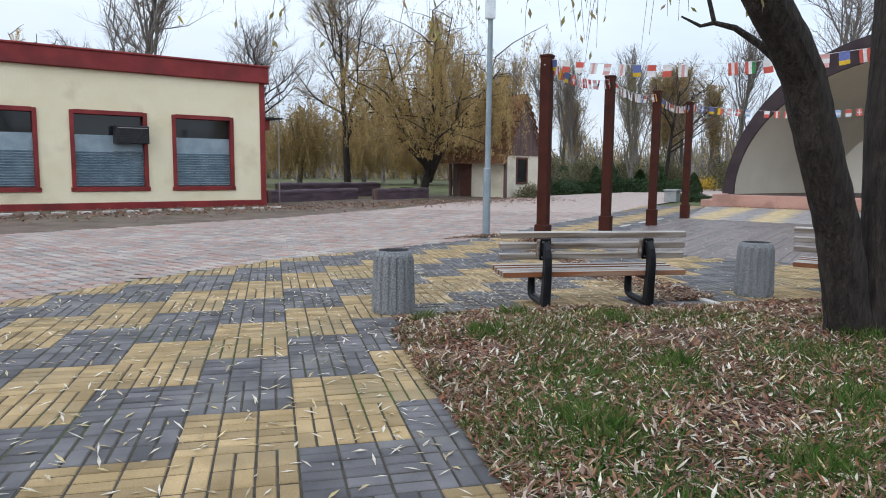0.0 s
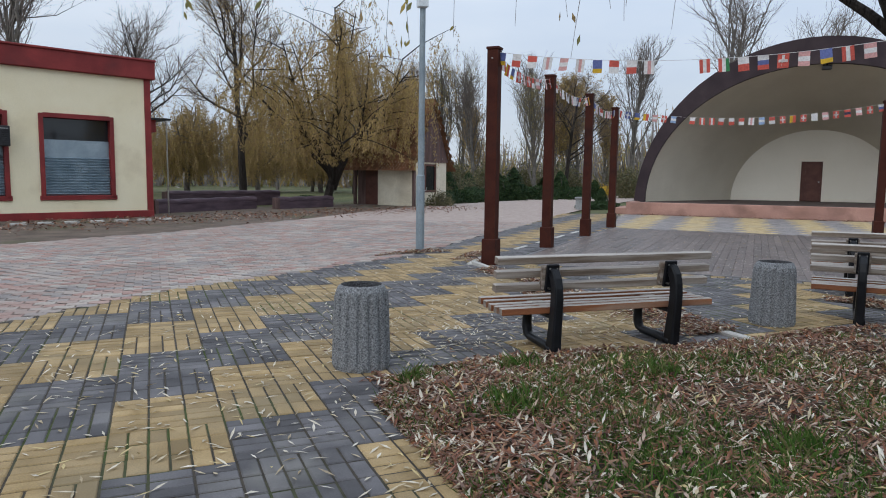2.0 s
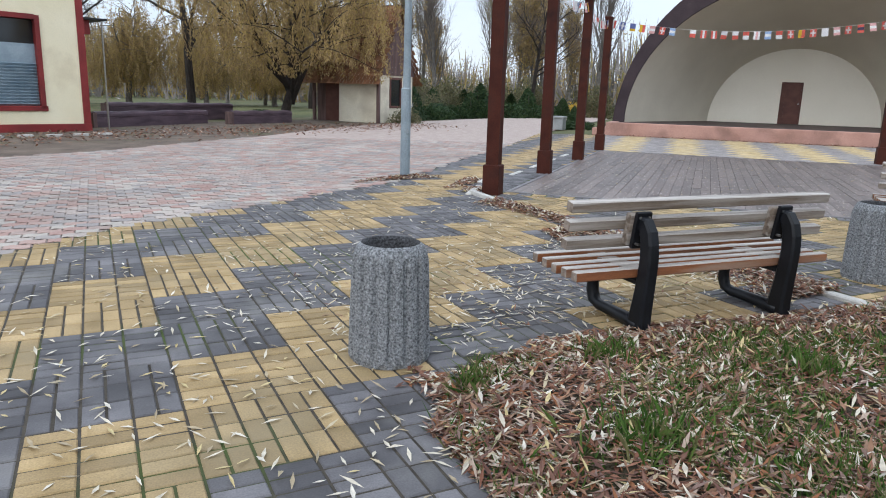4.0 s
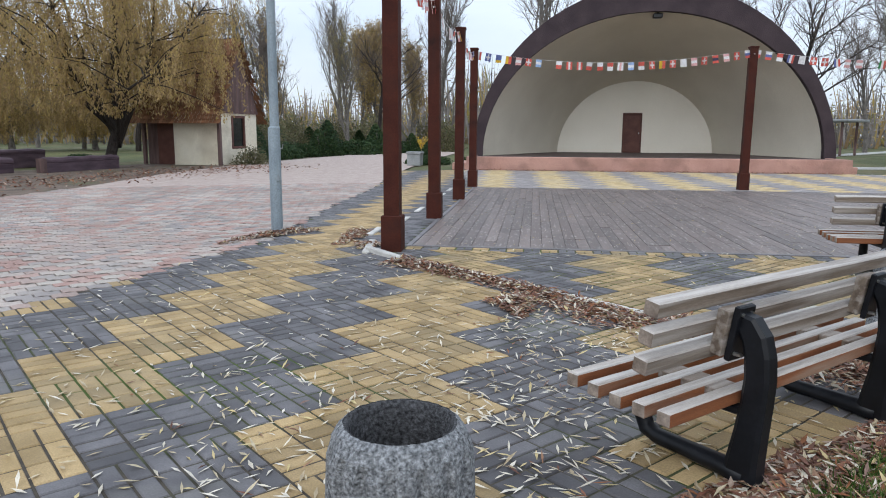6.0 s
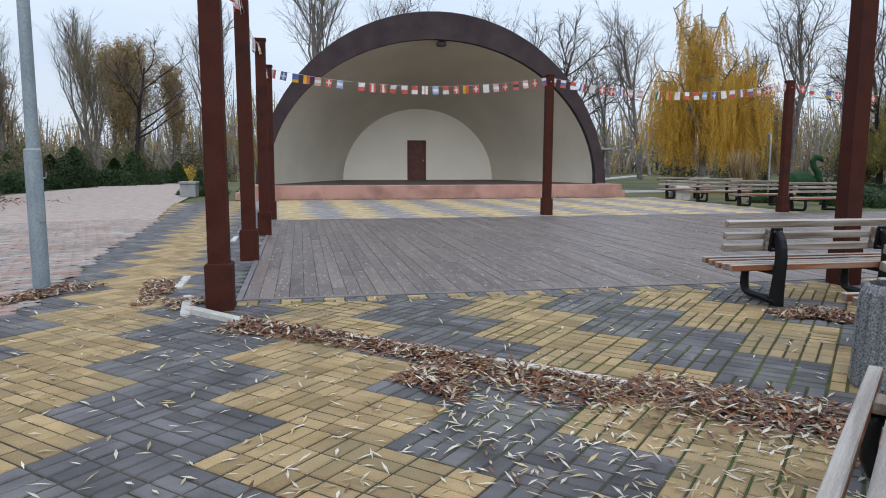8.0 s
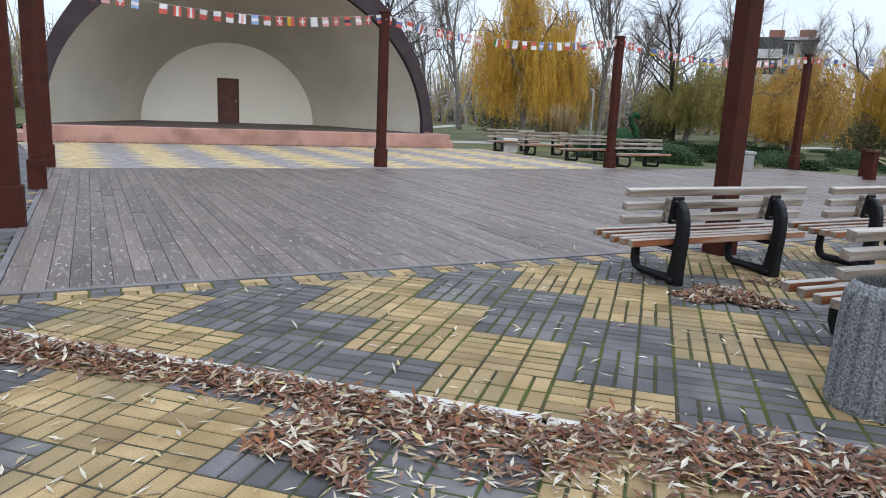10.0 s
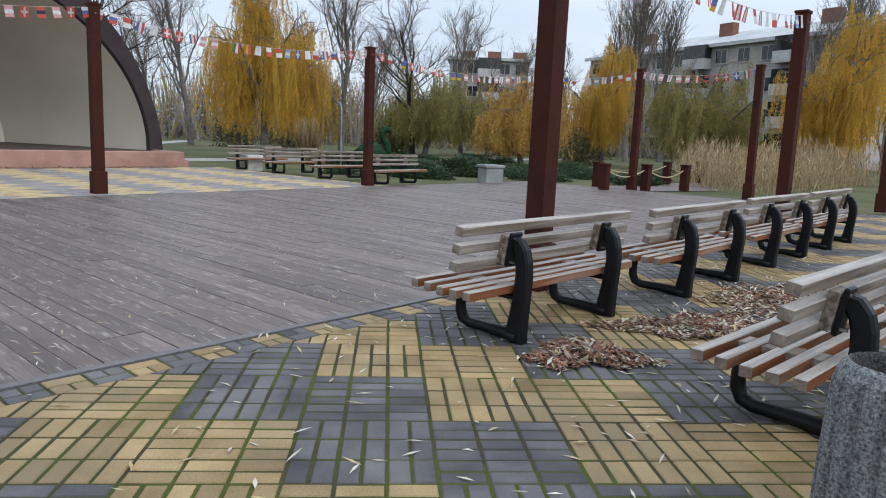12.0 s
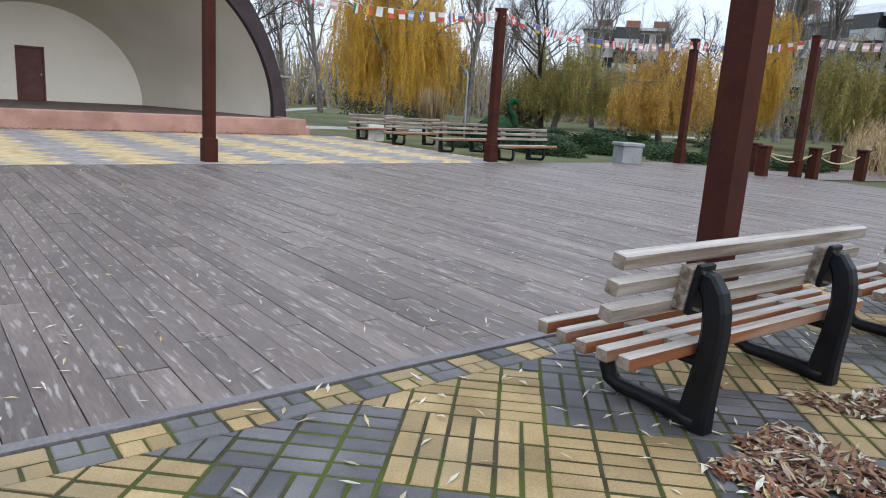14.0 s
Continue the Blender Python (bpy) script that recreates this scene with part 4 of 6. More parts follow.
def bare_tree(name, seed, H, spread, label, bark="bark_grey", limbs=9, subs=6, twigs=6, lean=0.0, fork=0.28, leaves="", leaf_n=0, up=0.12, twig_m="twig", size=0.055):
    r = random.Random(seed)
    T = thing(name, label, "tree")
    b = Mesh()
    R = H * 0.017
    trunk, td = branch(b, (0, 0, -0.15), (lean, lean * 0.3, 1), H * 0.72, R, R * 0.35, r, bark, 9, 0.05, 0.06, 7)
    tips, tw = [], Mesh()
    for i in range(limbs):
        t = fork + (1 - fork) * (i + r.random() * 0.6) / limbs
        k = min(int(t * 7), 6)
        p = trunk[k].lerp(trunk[k + 1], t * 7 - k)
        d = about(r, td, radians(spread * (1.15 - 0.5 * t)) * r.uniform(0.75, 1.2))
        L = H * (0.5 - 0.28 * t) * r.uniform(0.8, 1.25)
        q, qd = branch(b, p, d, L, R * (0.5 - 0.28 * t), R * 0.1, r, bark, 6, up, 0.16, 5)
        for j in range(subs):
            s = 0.25 + 0.75 * (j + r.random() * 0.7) / subs
            s = min(s, 0.999)
            kk = int(s * 5)
            pp = q[kk].lerp(q[kk + 1], s * 5 - kk)
            w, wd = branch(b, pp, about(r, qd, r.uniform(0.5, 1.0)), L * r.uniform(0.3, 0.55), R * 0.14, R * 0.05, r, bark, 4, up, 0.18, 3)
            for n in range(twigs + 2):
                k3 = r.randrange(3)
                pt = w[k3].lerp(w[k3 + 1], r.random())
                e, ed = branch(tw, pt, about(r, wd, r.uniform(0.4, 0.9)), L * r.uniform(0.16, 0.34), R * 0.05, R * 0.018, r, twig_m, 3, up * 0.8, 0.2, 2)
                tips.append((pt, e))
                for _ in range(2):
                    branch(tw, e[1], about(r, ed, r.uniform(0.4, 0.8)), L * r.uniform(0.08, 0.16), R * 0.022, R * 0.01, r, twig_m, 3, up * 0.5, 0.1, 1)
    part("trunk", b, T)
    part("crown", tw, T)
    if leaves:
        lf = Mesh()
        for n in range(leaf_n):
            pt, e = r.choice(tips)
            c = e[0].lerp(e[2], r.random()) + Vector((r.gauss(0, 0.15), r.gauss(0, 0.15), r.gauss(0, 0.15)))
            a, s = Vector((r.gauss(0, 1), r.gauss(0, 1), r.gauss(0, 1))).normalized(), size * r.uniform(0.65, 1.35)
            o = a.orthogonal().normalized() * s * 0.6
            lf.poly([tuple(c - a * s), tuple(c + o), tuple(c + a * s), tuple(c - o)], leaves)
        part("foliage", lf, T)
    return T


def strand(b, p, L, r, leaf, n, twig="twig_yellow", size=0.07, drift=0.12):
    """A hanging willow shoot with narrow leaves along it."""
    pts, d = [Vector(p)], Vector((r.gauss(0, 0.35), r.gauss(0, 0.35), -0.5)).normalized()
    for k in range(4):
        d = (d + Vector((r.gauss(0, drift), r.gauss(0, drift), -0.55))).normalized()
        pts.append(pts[-1] + d * L / 4)
    b.tube(pts, [0.005, 0.0045, 0.004, 0.003, 0.002], twig, 3, cap=False)
    for k in range(n):
        t = r.random() ** 0.8 * 3.999
        i = int(t)
        c = pts[i].lerp(pts[i + 1], t - i) + Vector((r.gauss(0, size * 0.45), r.gauss(0, size * 0.45), 0))
        a = Vector((r.gauss(0, 0.5), r.gauss(0, 0.5), -1)).normalized()
        s = size * r.uniform(0.7, 1.4)
        o = a.cross(Vector((r.gauss(0, 1), r.gauss(0, 1), r.gauss(0, 0.3)))).normalized() * s * 0.17
        b.poly([tuple(c), tuple(c + a * s * 0.5 + o), tuple(c + a * s), tuple(c + a * s * 0.5 - o)], leaf)


def willow(name, seed, H, W, leaf, label, dens=1.0, low=0.5, bark="bark", per=26, size=0.13, ltrunk=0.3, twig="twig_yellow", girth=0.03):
    """Weeping willow: short trunk, arching limbs, curtains of hanging shoots."""
    r = random.Random(seed)
    T = thing(name, label, "tree")
    b, c = Mesh(), Mesh()
    R = H * girth
    trunk, td = branch(b, (0, 0, -0.15), (r.gauss(0, 0.08), r.gauss(0, 0.08), 1), H * ltrunk, R, R * 0.75, r, bark, 10, 0.05, 0.07, 4)
    for i in range(14):
        az = 2 * math.pi * (i + r.random() * 0.7) / 14
        rise = 4.5 if i % 4 == 0 else r.uniform(0.8, 2.6)
        d = Vector((math.cos(az), math.sin(az), rise)).normalized()
        L = H * (r.uniform(0.6, 0.72) if i % 4 == 0 else r.uniform(0.4, 0.6))
        q, qd = branch(b, trunk[-1] - Vector((0, 0, r.random() * H * 0.08)), d, L, R * 0.5, R * 0.1, r, bark, 6, -0.03, 0.12, 6)
        for j in range(8):
            s = 0.35 + 0.65 * (j + r.random()) / 8
            k = min(int(s * 6), 5)
            pp = q[k].lerp(q[k + 1], min(s * 6 - k, 1))
            az2 = az + r.gauss(0, 0.9)
            w, wd = branch(b, pp, (math.cos(az2), math.sin(az2), r.uniform(0.0, 0.9)), W * r.uniform(0.18, 0.4), R * 0.13, R * 0.04, r, bark, 4, -0.12, 0.15, 3)
            for n in range(int(7 * dens)):
                k3 = r.randrange(3)
                pt = w[k3].lerp(w[k3 + 1], r.random())
                L2 = min(max(pt.z - low * r.uniform(0.7, 2.4), 0.4), H * r.uniform(0.12, 0.44))
                strand(c, pt, L2, r, leaf, int(per * L2 / 2.5) + 4, twig, size, 0.2)
    part("trunk", b, T)
    part("crown", c, T)
    return T


def bush(name, seed, w, h, leaf, label, n=1500, size=0.05, conical=False, category="shrub"):
    """Shrub: many short stems with leaf tufts in an uneven mound."""
    r = random.Random(seed)
    T = thing(name, label, category)
    st, lf = Mesh(), Mesh()
    lobes = [(r.uniform(-0.3, 0.3) * w, r.uniform(-0.3, 0.3) * w, r.uniform(0.6, 1.0)) for _ in range(5)]
    for k in range(14):
        x, y, s = lobes[k % 5]
        st.tube([(x * 0.3, y * 0.3, -0.1), (x * 0.7, y * 0.7, h * 0.4 * s), (x + r.gauss(0, w * 0.1), y + r.gauss(0, w * 0.1), h * 0.85 * s)], [0.02, 0.014, 0.005], "twig", 4, cap=False)
    for k in range(n):
        if conical:
            t = r.random() ** 1.5
            rad, a = w * 0.5 * (1 - t) ** 0.6 * r.uniform(0.3, 1.25), r.uniform(0, 2 * math.pi)
            c = Vector((rad * math.cos(a), rad * math.sin(a), 0.05 + h * t))
        else:
            x, y, s = r.choice(lobes)
            d = Vector((r.gauss(0, 1), r.gauss(0, 1), abs(r.gauss(0, 1)))).normalized() * r.uniform(0.55, 1.05)
            c = Vector((x + d.x * w * 0.32, y + d.y * w * 0.32, d.z * h * s))
        a = Vector((r.gauss(0, 1), r.gauss(0, 1), r.gauss(0.5, 1))).normalized()
        s2 = size * r.uniform(0.7, 1.5)
        o = a.orthogonal().normalized() * s2 * 0.45
        lf.poly([tuple(c - a * s2), tuple(c + o), tuple(c + a * s2), tuple(c - o)], leaf)
    part("stems", st, T)
    part("foliage", lf, T)
    return T


def plant(ob, x, y, s=1.0, a=None, sz=None):
    return copy_thing(ob, pose(x, y, -0.07, 0, 0, rng.uniform(0, 360) if a is None else a) @ Matrix.Diagonal((s, s, sz or s, 1)))


dark_tree = bare_tree("bare_tree", 11, 13.0, 55, "dark spreading bare tree on the lawn", "bark", 12, 8, 8, lean=0.05, fork=0.3, leaves="leaf_tan", leaf_n=6500, size=0.045)
dark_tree.matrix_basis = pose(4.2, 41.0, -0.07)
hut_willow = willow("willow_tree", 22, 13.0, 9.0, "leaf_tan", "leaning willow with thinning tan foliage beside the hut", 2.4, 2.6, "bark", 52, 0.115, 0.14, "twig_yellow", 0.019)
hut_willow.matrix_basis = pose(7.8, 37.6, -0.07, 0, 0, 30)
gold = willow("willow_tree", 34, 10.5, 5.5, "leaf_willow", "golden weeping willow behind the far benches", 1.8, 1.0, "bark_grey", 100, 0.11, 0.3)
gold.matrix_basis = pose(39.5, 16.1, -0.07) @ Matrix.Diagonal((0.64, 0.64, 1.0, 1))
orange = willow("willow_tree", 41, 6.2, 4.5, "leaf_orange", "small orange-leaved willow by the pond", 1.6, 0.5, "bark_grey", 80, 0.10, 0.25)
orange.matrix_basis = pose(42, 2.4, -0.07)
olive = willow("willow_tree", 51, 7.8, 5.5, "leaf_olive", "olive-green weeping willow across the pond", 1.6, 0.7, "bark_grey", 84, 0.11, 0.25)
olive.matrix_basis = pose(43, -8.6, -0.07)
plant(gold, 49, -4.2, 0.85)
plant(gold, 37, -12.5, 0.9)
plant(olive, 58, 7.0, 1.05)
plant(olive, 66, 1.0, 1.0)
tan = willow("willow_tree", 71, 8.0, 6, "leaf_tan", "faded tan weeping willow across the lawn", 1.2, 0.6, "bark_grey", 60, 0.13, 0.25)
tan.matrix_basis = pose(8, 64, -0.07)
plant(tan, -3, 58, 1.0)
plant(tan, 2.5, 66, 1.1)
plant(tan, 14, 66, 1.0)
plant(tan, -9, 54, 0.95)
plant(tan, 19, 62, 0.9)
plant(tan, 55, 15.5, 0.9)
plant(gold, 14, 70, 0.9)
plant(gold, -14, 50, 1.0)
tall = bare_tree("bare_tree", 12, 15, 34, "tall leafless grey park tree", "bark_grey", 12, 6, 6, fork=0.3, up=0.2)
tall.matrix_basis = pose(61, 25.5, -0.07)
crook = bare_tree("bare_tree", 13, 13, 60, "leafless crooked park tree", "bark", 9, 7, 6, fork=0.35, up=0.1)
crook.matrix_basis = pose(58, 7.9, -0.07)
poplar = bare_tree("poplar_tree", 14, 16, 20, "narrow leafless grey poplar in the park", "bark_grey", 16, 6, 6, fork=0.2, up=0.35)
poplar.matrix_basis = pose(60.5, -9.8, -0.07)
leafy_poplar = bare_tree("poplar_tree", 15, 15, 18, "narrow poplar still holding olive leaves", "bark_grey", 16, 6, 5, fork=0.12, up=0.35, leaves="leaf_olive", leaf_n=5000)
leafy_poplar.matrix_basis = pose(30, 75, -0.07)
for x, y, s in ((54, 13.2, 0.9), (70, 3, 1.0), (75, -3, 0.8), (66, 30, 0.8), (72, 20, 0.8), (52, 35, 1.0), (48, 42, 1.1), (39, 41, 1.2), (-3, 70, 1.1), (80, 12, 0.9), (57, -22, 0.9), (-20, 45, 1.0), (-8, 44, 1.1)):
    plant(tall, x, y, s)
for x, y, s in ((68, 8, 1.0), (47, 28, 1.0), (57, 33, 1.1), (80, -10, 1.0), (16, 62, 1.0), (-12, 60, 1.1), (-1, 47, 0.9), (65, 16, 0.9), (33, 55, 0.9)):
    plant(crook, x, y, s)
for x, y, s in ((64, -14, 0.9), (62, -30, 1.1), (36, 66, 0.9), (30, 68, 0.8), (25, 73, 0.9), (44, 60, 1.0), (20, 74, 0.85), (60, 45, 1.0)):
    plant(poplar, x, y, s)
for x, y, s in ((27, 50, 0.62), (33, 77, 1.0), (27, 80, 0.9), (72, -13, 1.05), (52, -26, 0.8), (12, 78, 0.8)):
    plant(leafy_poplar, x, y, s)

tan_poplar = bare_tree("poplar_tree", 16, 13, 16, "narrow poplar with faded tan leaves", "bark_grey", 16, 6, 5, fork=0.12, up=0.35, leaves="leaf_tan", leaf_n=9000, size=0.1)
tan_poplar.matrix_basis = pose(41, 67, -0.07)
for x, y, s in ((38.5, 66, 0.9), (43.5, 69, 1.0), (45.5, 67, 0.85), (31, 70, 0.7)):
    plant(tan_poplar, x, y, s)

# shrubs
hedge = bush("hedge", 61, 2.4, 0.9, "leaf_green", "clipped dark green juniper hedge", 2600, 0.06, category="hedge")
hedge.matrix_basis = pose(15.4, 40.3, -0.07)
for k in range(9):
    plant(hedge, 17.0 + 1.6 * k, 41.6 + 1.4 * k, rng.uniform(0.8, 1.1))
for x, y, s in ((20.6, 32.6, 0.9), (21.8, 33.6, 0.8), (23.0, 31.6, 0.8), (31, 8.5, 1.2), (33, 7.0, 1.2), (29.8, 6.4, 0.8), (35, 9.5, 1.3), (30.5, 4.6, 0.9), (37, 6.0, 1.2), (34, 4.3, 0.9), (40, 9, 1.2), (37, 12, 1.0), (33, 1.5, 0.8), (38, 0.5, 1.0), (44, 5, 1.2), (2, 46, 0.7), (5.5, 47, 0.7), (9, 48, 0.6), (-2, 47, 1.0)):
    plant(hedge, x, y, s, None, s * 0.6)
conifer = bush("conifer", 62, 1.7, 2.0, "leaf_green", "young dark green conifer", 3000, 0.09, True, "conifer")
conifer.matrix_basis = pose(18.0, 46.0, -0.07)
for x, y, s in ((20.5, 48.0, 0.9), (25, 52.0, 0.9), (23.5, 36.2, 0.5), (28, 54, 0.9)):
    plant(conifer, x, y, s)
for x, y, s in ((21.5, 44.5, 0.8), (23.5, 46.8, 1.1), (26.2, 47.2, 0.8), (28.6, 48.8, 1.0), (30.5, 47.0, 0.7)):
    plant(conifer, x, y, s)
for x, y, s in ((19, 44, 1.2), (22.4, 45.2, 1.3), (25, 46.0, 1.3), (27.4, 46.6, 1.2), (29.8, 47.6, 1.2)):
    plant(hedge, x, y, s)
for k in range(34):
    plant(hedge, 27.5 + rng.uniform(0, 22), rng.uniform(-1, 13), rng.uniform(0.5, 1.0), None, rng.uniform(0.25, 0.5))
brush = bush("shrub", 63, 3.2, 2.6, "leaf_shrub", "tangled olive-brown autumn shrub", 2600, 0.08)
brush.matrix_basis = pose(27, 54, -0.07)
for x, y, s in ((19.5, 46, 0.75), (22.5, 49.5, 0.8), (26, 51.5, 0.9), (30, 54, 0.9), (16.5, 44, 0.7), (34, 56, 1.0), (22, 54, 1.1), (31, 58, 1.2), (18, 50, 0.9), (36, 60, 1.3), (30, 64, 1.3), (25, 60, 1.2), (41, 58, 1.2), (20, 58, 1.2), (35, 49, 1.0), (48, -2, 1.0), (62, 10, 1.4), (65, 18, 1.4), (60, 22, 1.2), (68, -2, 1.4), (66, -8, 1.3), (55, -16, 1.3)):
    plant(brush, x, y, s)
yellow_bush = bush("shrub", 64, 1.6, 1.3, "leaf_yellow", "bright yellow autumn shrub", 1400, 0.06)
yellow_bush.matrix_basis = pose(33.5, 50.4, -0.07)
plant(yellow_bush, 36, 53, 0.9)
grey_bush = bush("shrub", 65, 1.9, 0.95, "leaf_shrub", "grey-green shrub against the hut wall", 1800, 0.05)
grey_bush.matrix_basis = pose(13.7, 36.4, -0.07)

# far woods: upright brush along the horizon
r = random.Random(77)
woods = Mesh()
for k in range(5200):
    a = r.uniform(-2.3, 2.9)
    rad = r.uniform(78, 118)
    x, y = 5 + rad * math.cos(a), 10 + rad * math.sin(a)
    h = r.uniform(2.5, 9.0) * (0.75 + 0.3 * math.sin(a * 9) + 0.2 * math.sin(a * 23 + 1))
    for s in range(3):
        dx, dy = r.gauss(0, 1.1), r.gauss(0, 1.1)
        w = r.uniform(0.05, 0.16)
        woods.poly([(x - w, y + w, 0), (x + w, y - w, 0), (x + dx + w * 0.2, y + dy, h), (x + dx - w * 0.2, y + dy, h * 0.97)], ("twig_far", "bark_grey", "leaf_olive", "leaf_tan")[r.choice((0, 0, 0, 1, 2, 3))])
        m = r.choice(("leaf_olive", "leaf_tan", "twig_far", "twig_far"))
        c = Vector((x + dx * 0.7, y + dy * 0.7, h * r.uniform(0.25, 0.9)))
        for _ in range(8):
            a1 = Vector((r.gauss(0, 1), r.gauss(0, 1), r.gauss(0, 1))).normalized() * r.uniform(0.12, 0.34)
            o = a1.orthogonal().normalized() * r.uniform(0.05, 0.12)
            cc = c + Vector((r.gauss(0, 0.8), r.gauss(0, 0.8), r.gauss(0, 1.0)))
            woods.poly([tuple(cc - a1), tuple(cc + o), tuple(cc + a1), tuple(cc - o)], m)
tagged(part("far_woods", woods), "distant brown autumn woods round the park", "woods", kind="stuff")

# reeds by the pond
reeds = Mesh()
for k in range(3600):
    x, y = r.uniform(24.5, 39), r.uniform(-13, -1.2)
    if x + 0.9 * y < 22.5 or x + 0.9 * y > 33.5 or y > -1.6 - 0.35 * (x - 29):
        continue
    h, a = 0.5 + 1.5 * r.random() * (0.65 + 0.5 * noise.noise(Vector((x * 0.6, y * 0.6, 1)))), r.uniform(0, 6.28)
    lx, ly, w = r.gauss(0, 0.3), r.gauss(0, 0.3), 0.011
    ox, oy = w * math.cos(a), w * math.sin(a)
    reeds.poly([(x - ox, y - oy, -0.07), (x + ox, y + oy, -0.07), (x + lx + ox * 0.5, y + ly + oy * 0.5, h), (x + lx - ox * 0.5, y + ly - oy * 0.5, h)], "reed")
    c = Vector((x + lx, y + ly, h))
    e = Vector((r.gauss(0, 0.08), r.gauss(0, 0.08), 0.22))
    o = Vector((oy, -ox, 0)) * 2.5
    reeds.poly([tuple(c - e * 0.5), tuple(c + o), tuple(c + e), tuple(c - o)], "reed")
    for _ in range(2):
        z = r.uniform(0.3, 0.9) * h
        q = Vector((x + lx * z / h, y + ly * z / h, z))
        e = Vector((r.gauss(0, 0.25), r.gauss(0, 0.25), 0.25))
        reeds.poly([tuple(q), tuple(q + e * 0.5 + o * 0.5), tuple(q + e), tuple(q + e * 0.5 - o * 0.5)], "reed")
tagged(part("reeds", reeds), "straw-coloured dry reeds round the pond", "reeds", kind="stuff")
tuft = thing("ornamental_grass", "tall straw-coloured ornamental grass tuft", "grass", pose(34.5, 13.2, -0.07))
b = Mesh()
for k in range(260):
    a, l, h = r.uniform(0, 6.28), r.uniform(0.1, 0.7), r.uniform(0.8, 2.0)
    x, y = l * math.cos(a), l * math.sin(a)
    b.poly([(x * 0.2 - 0.01, y * 0.2, 0), (x * 0.2 + 0.01, y * 0.2, 0), (x + 0.03, y, h), (x, y + 0.02, h * 0.99)], "reed")
    b.poly([(x, y, h - 0.2), (x + 0.04, y, h), (x, y, h + 0.2), (x - 0.04, y, h)], "reed")
part("blades", b, tuft)

# topiary bird beside the far benches
b = Mesh()
sp = [(0.75, 0, 0.15), (0.55, 0, 0.42), (0.25, 0, 0.6), (-0.05, 0, 0.62), (-0.3, 0, 0.52), (-0.45, 0, 0.45)]
b.tube(sp, [0.06, 0.28, 0.42, 0.44, 0.34, 0.2], "leaf_topiary", 14)
b.tube([(-0.38, 0, 0.5), (-0.55, 0, 0.75), (-0.52, 0, 1.0), (-0.36, 0, 1.2), (-0.32, 0, 1.4), (-0.42, 0, 1.52), (-0.56, 0, 1.5), (-0.66, 0, 1.38)], [0.2, 0.15, 0.12, 0.10, 0.10, 0.11, 0.10, 0.04], "leaf_topiary", 10)
for k in range(2600):
    i = r.randrange(len(sp) - 1)
    c = Vector(sp[i]).lerp(Vector(sp[i + 1]), r.random())
    d = Vector((r.gauss(0, 1), r.gauss(0, 1), r.gauss(0, 1))).normalized()
    c = c + d * 0.36
    a1 = Vector((r.gauss(0, 1), r.gauss(0, 1), r.gauss(0, 1))).normalized() * 0.04
    o = a1.orthogonal() * 0.4
    b.poly([tuple(c - a1), tuple(c + o), tuple(c + a1), tuple(c - o)], "leaf_topiary")
tagged(part("topiary_bird", b, m=pose(27.9, 10.3, 0.05, 0, 0, 115)), "green artificial-turf topiary bird with a curved neck", "topiary")
mound = bush("topiary_mound", 66, 1.0, 0.75, "leaf_topiary", "small rounded green topiary mound", 1500, 0.05, category="topiary")
mound.matrix_basis = pose(28.3, 9.3, -0.07)

# bollards with rope at the footbridge
bol = thing("bollard", "short square brown wooden bollard", "bollard", pose(24.1, 3.25, -0.05, 0, 0, ANG), "rope bollards")
b = Mesh()
b.box(-0.12, -0.12, 0, 0.12, 0.12, 0.78, "post", 0.015)
part("stump", b, bol)
b = Mesh()
b.box(-0.14, -0.14, 0.78, 0.14, 0.14, 0.85, "post", 0.02)
part("cap", b, bol)
ROWS_B = [[(24.1, 3.25), (24.8, 1.7), (25.6, 0.1)], [(25.8, 2.95), (29.1, -0.7), (30.9, -2.8)]]
for row in ROWS_B:
    for k, (x, y) in enumerate(row):
        if (x, y) != (24.1, 3.25):
            copy_thing(bol, pose(x, y, -0.05, 0, 0, ANG + rng.uniform(-4, 4)))
    for (x0, y0), (x1, y1) in zip(row, row[1:]):
        b = Mesh()
        b.tube([(x0 + (x1 - x0) * t / 8, y0 + (y1 - y0) * t / 8, 0.66 - 1.1 * (t / 8) * (1 - t / 8)) for t in range(9)], 0.018, "rope", 6)
        tagged(part("rope", b), "sagging natural fibre rope between bollards", "rope", "bollard ropes")
b = Mesh()
b.poly([(23.9, 3.3, -0.05), (25.9, 3.35, -0.05), (31.4, -2.9, -0.05), (26.4, -1.6, -0.05)], "deck")
tagged(part("footbridge", b), "brown plank footbridge deck", "footbridge", kind="structure")
sheet("far_path", [(28, 24), (80, 30), (80, 31.6), (28, 26)], -0.055, "path_grey", "pale path across the lawn", "path")
sheet("far_path_2", [(30, 22), (60, -6), (62, -5), (32, 23.5)], -0.056, "path_grey", "pale path beyond the pond", "path")

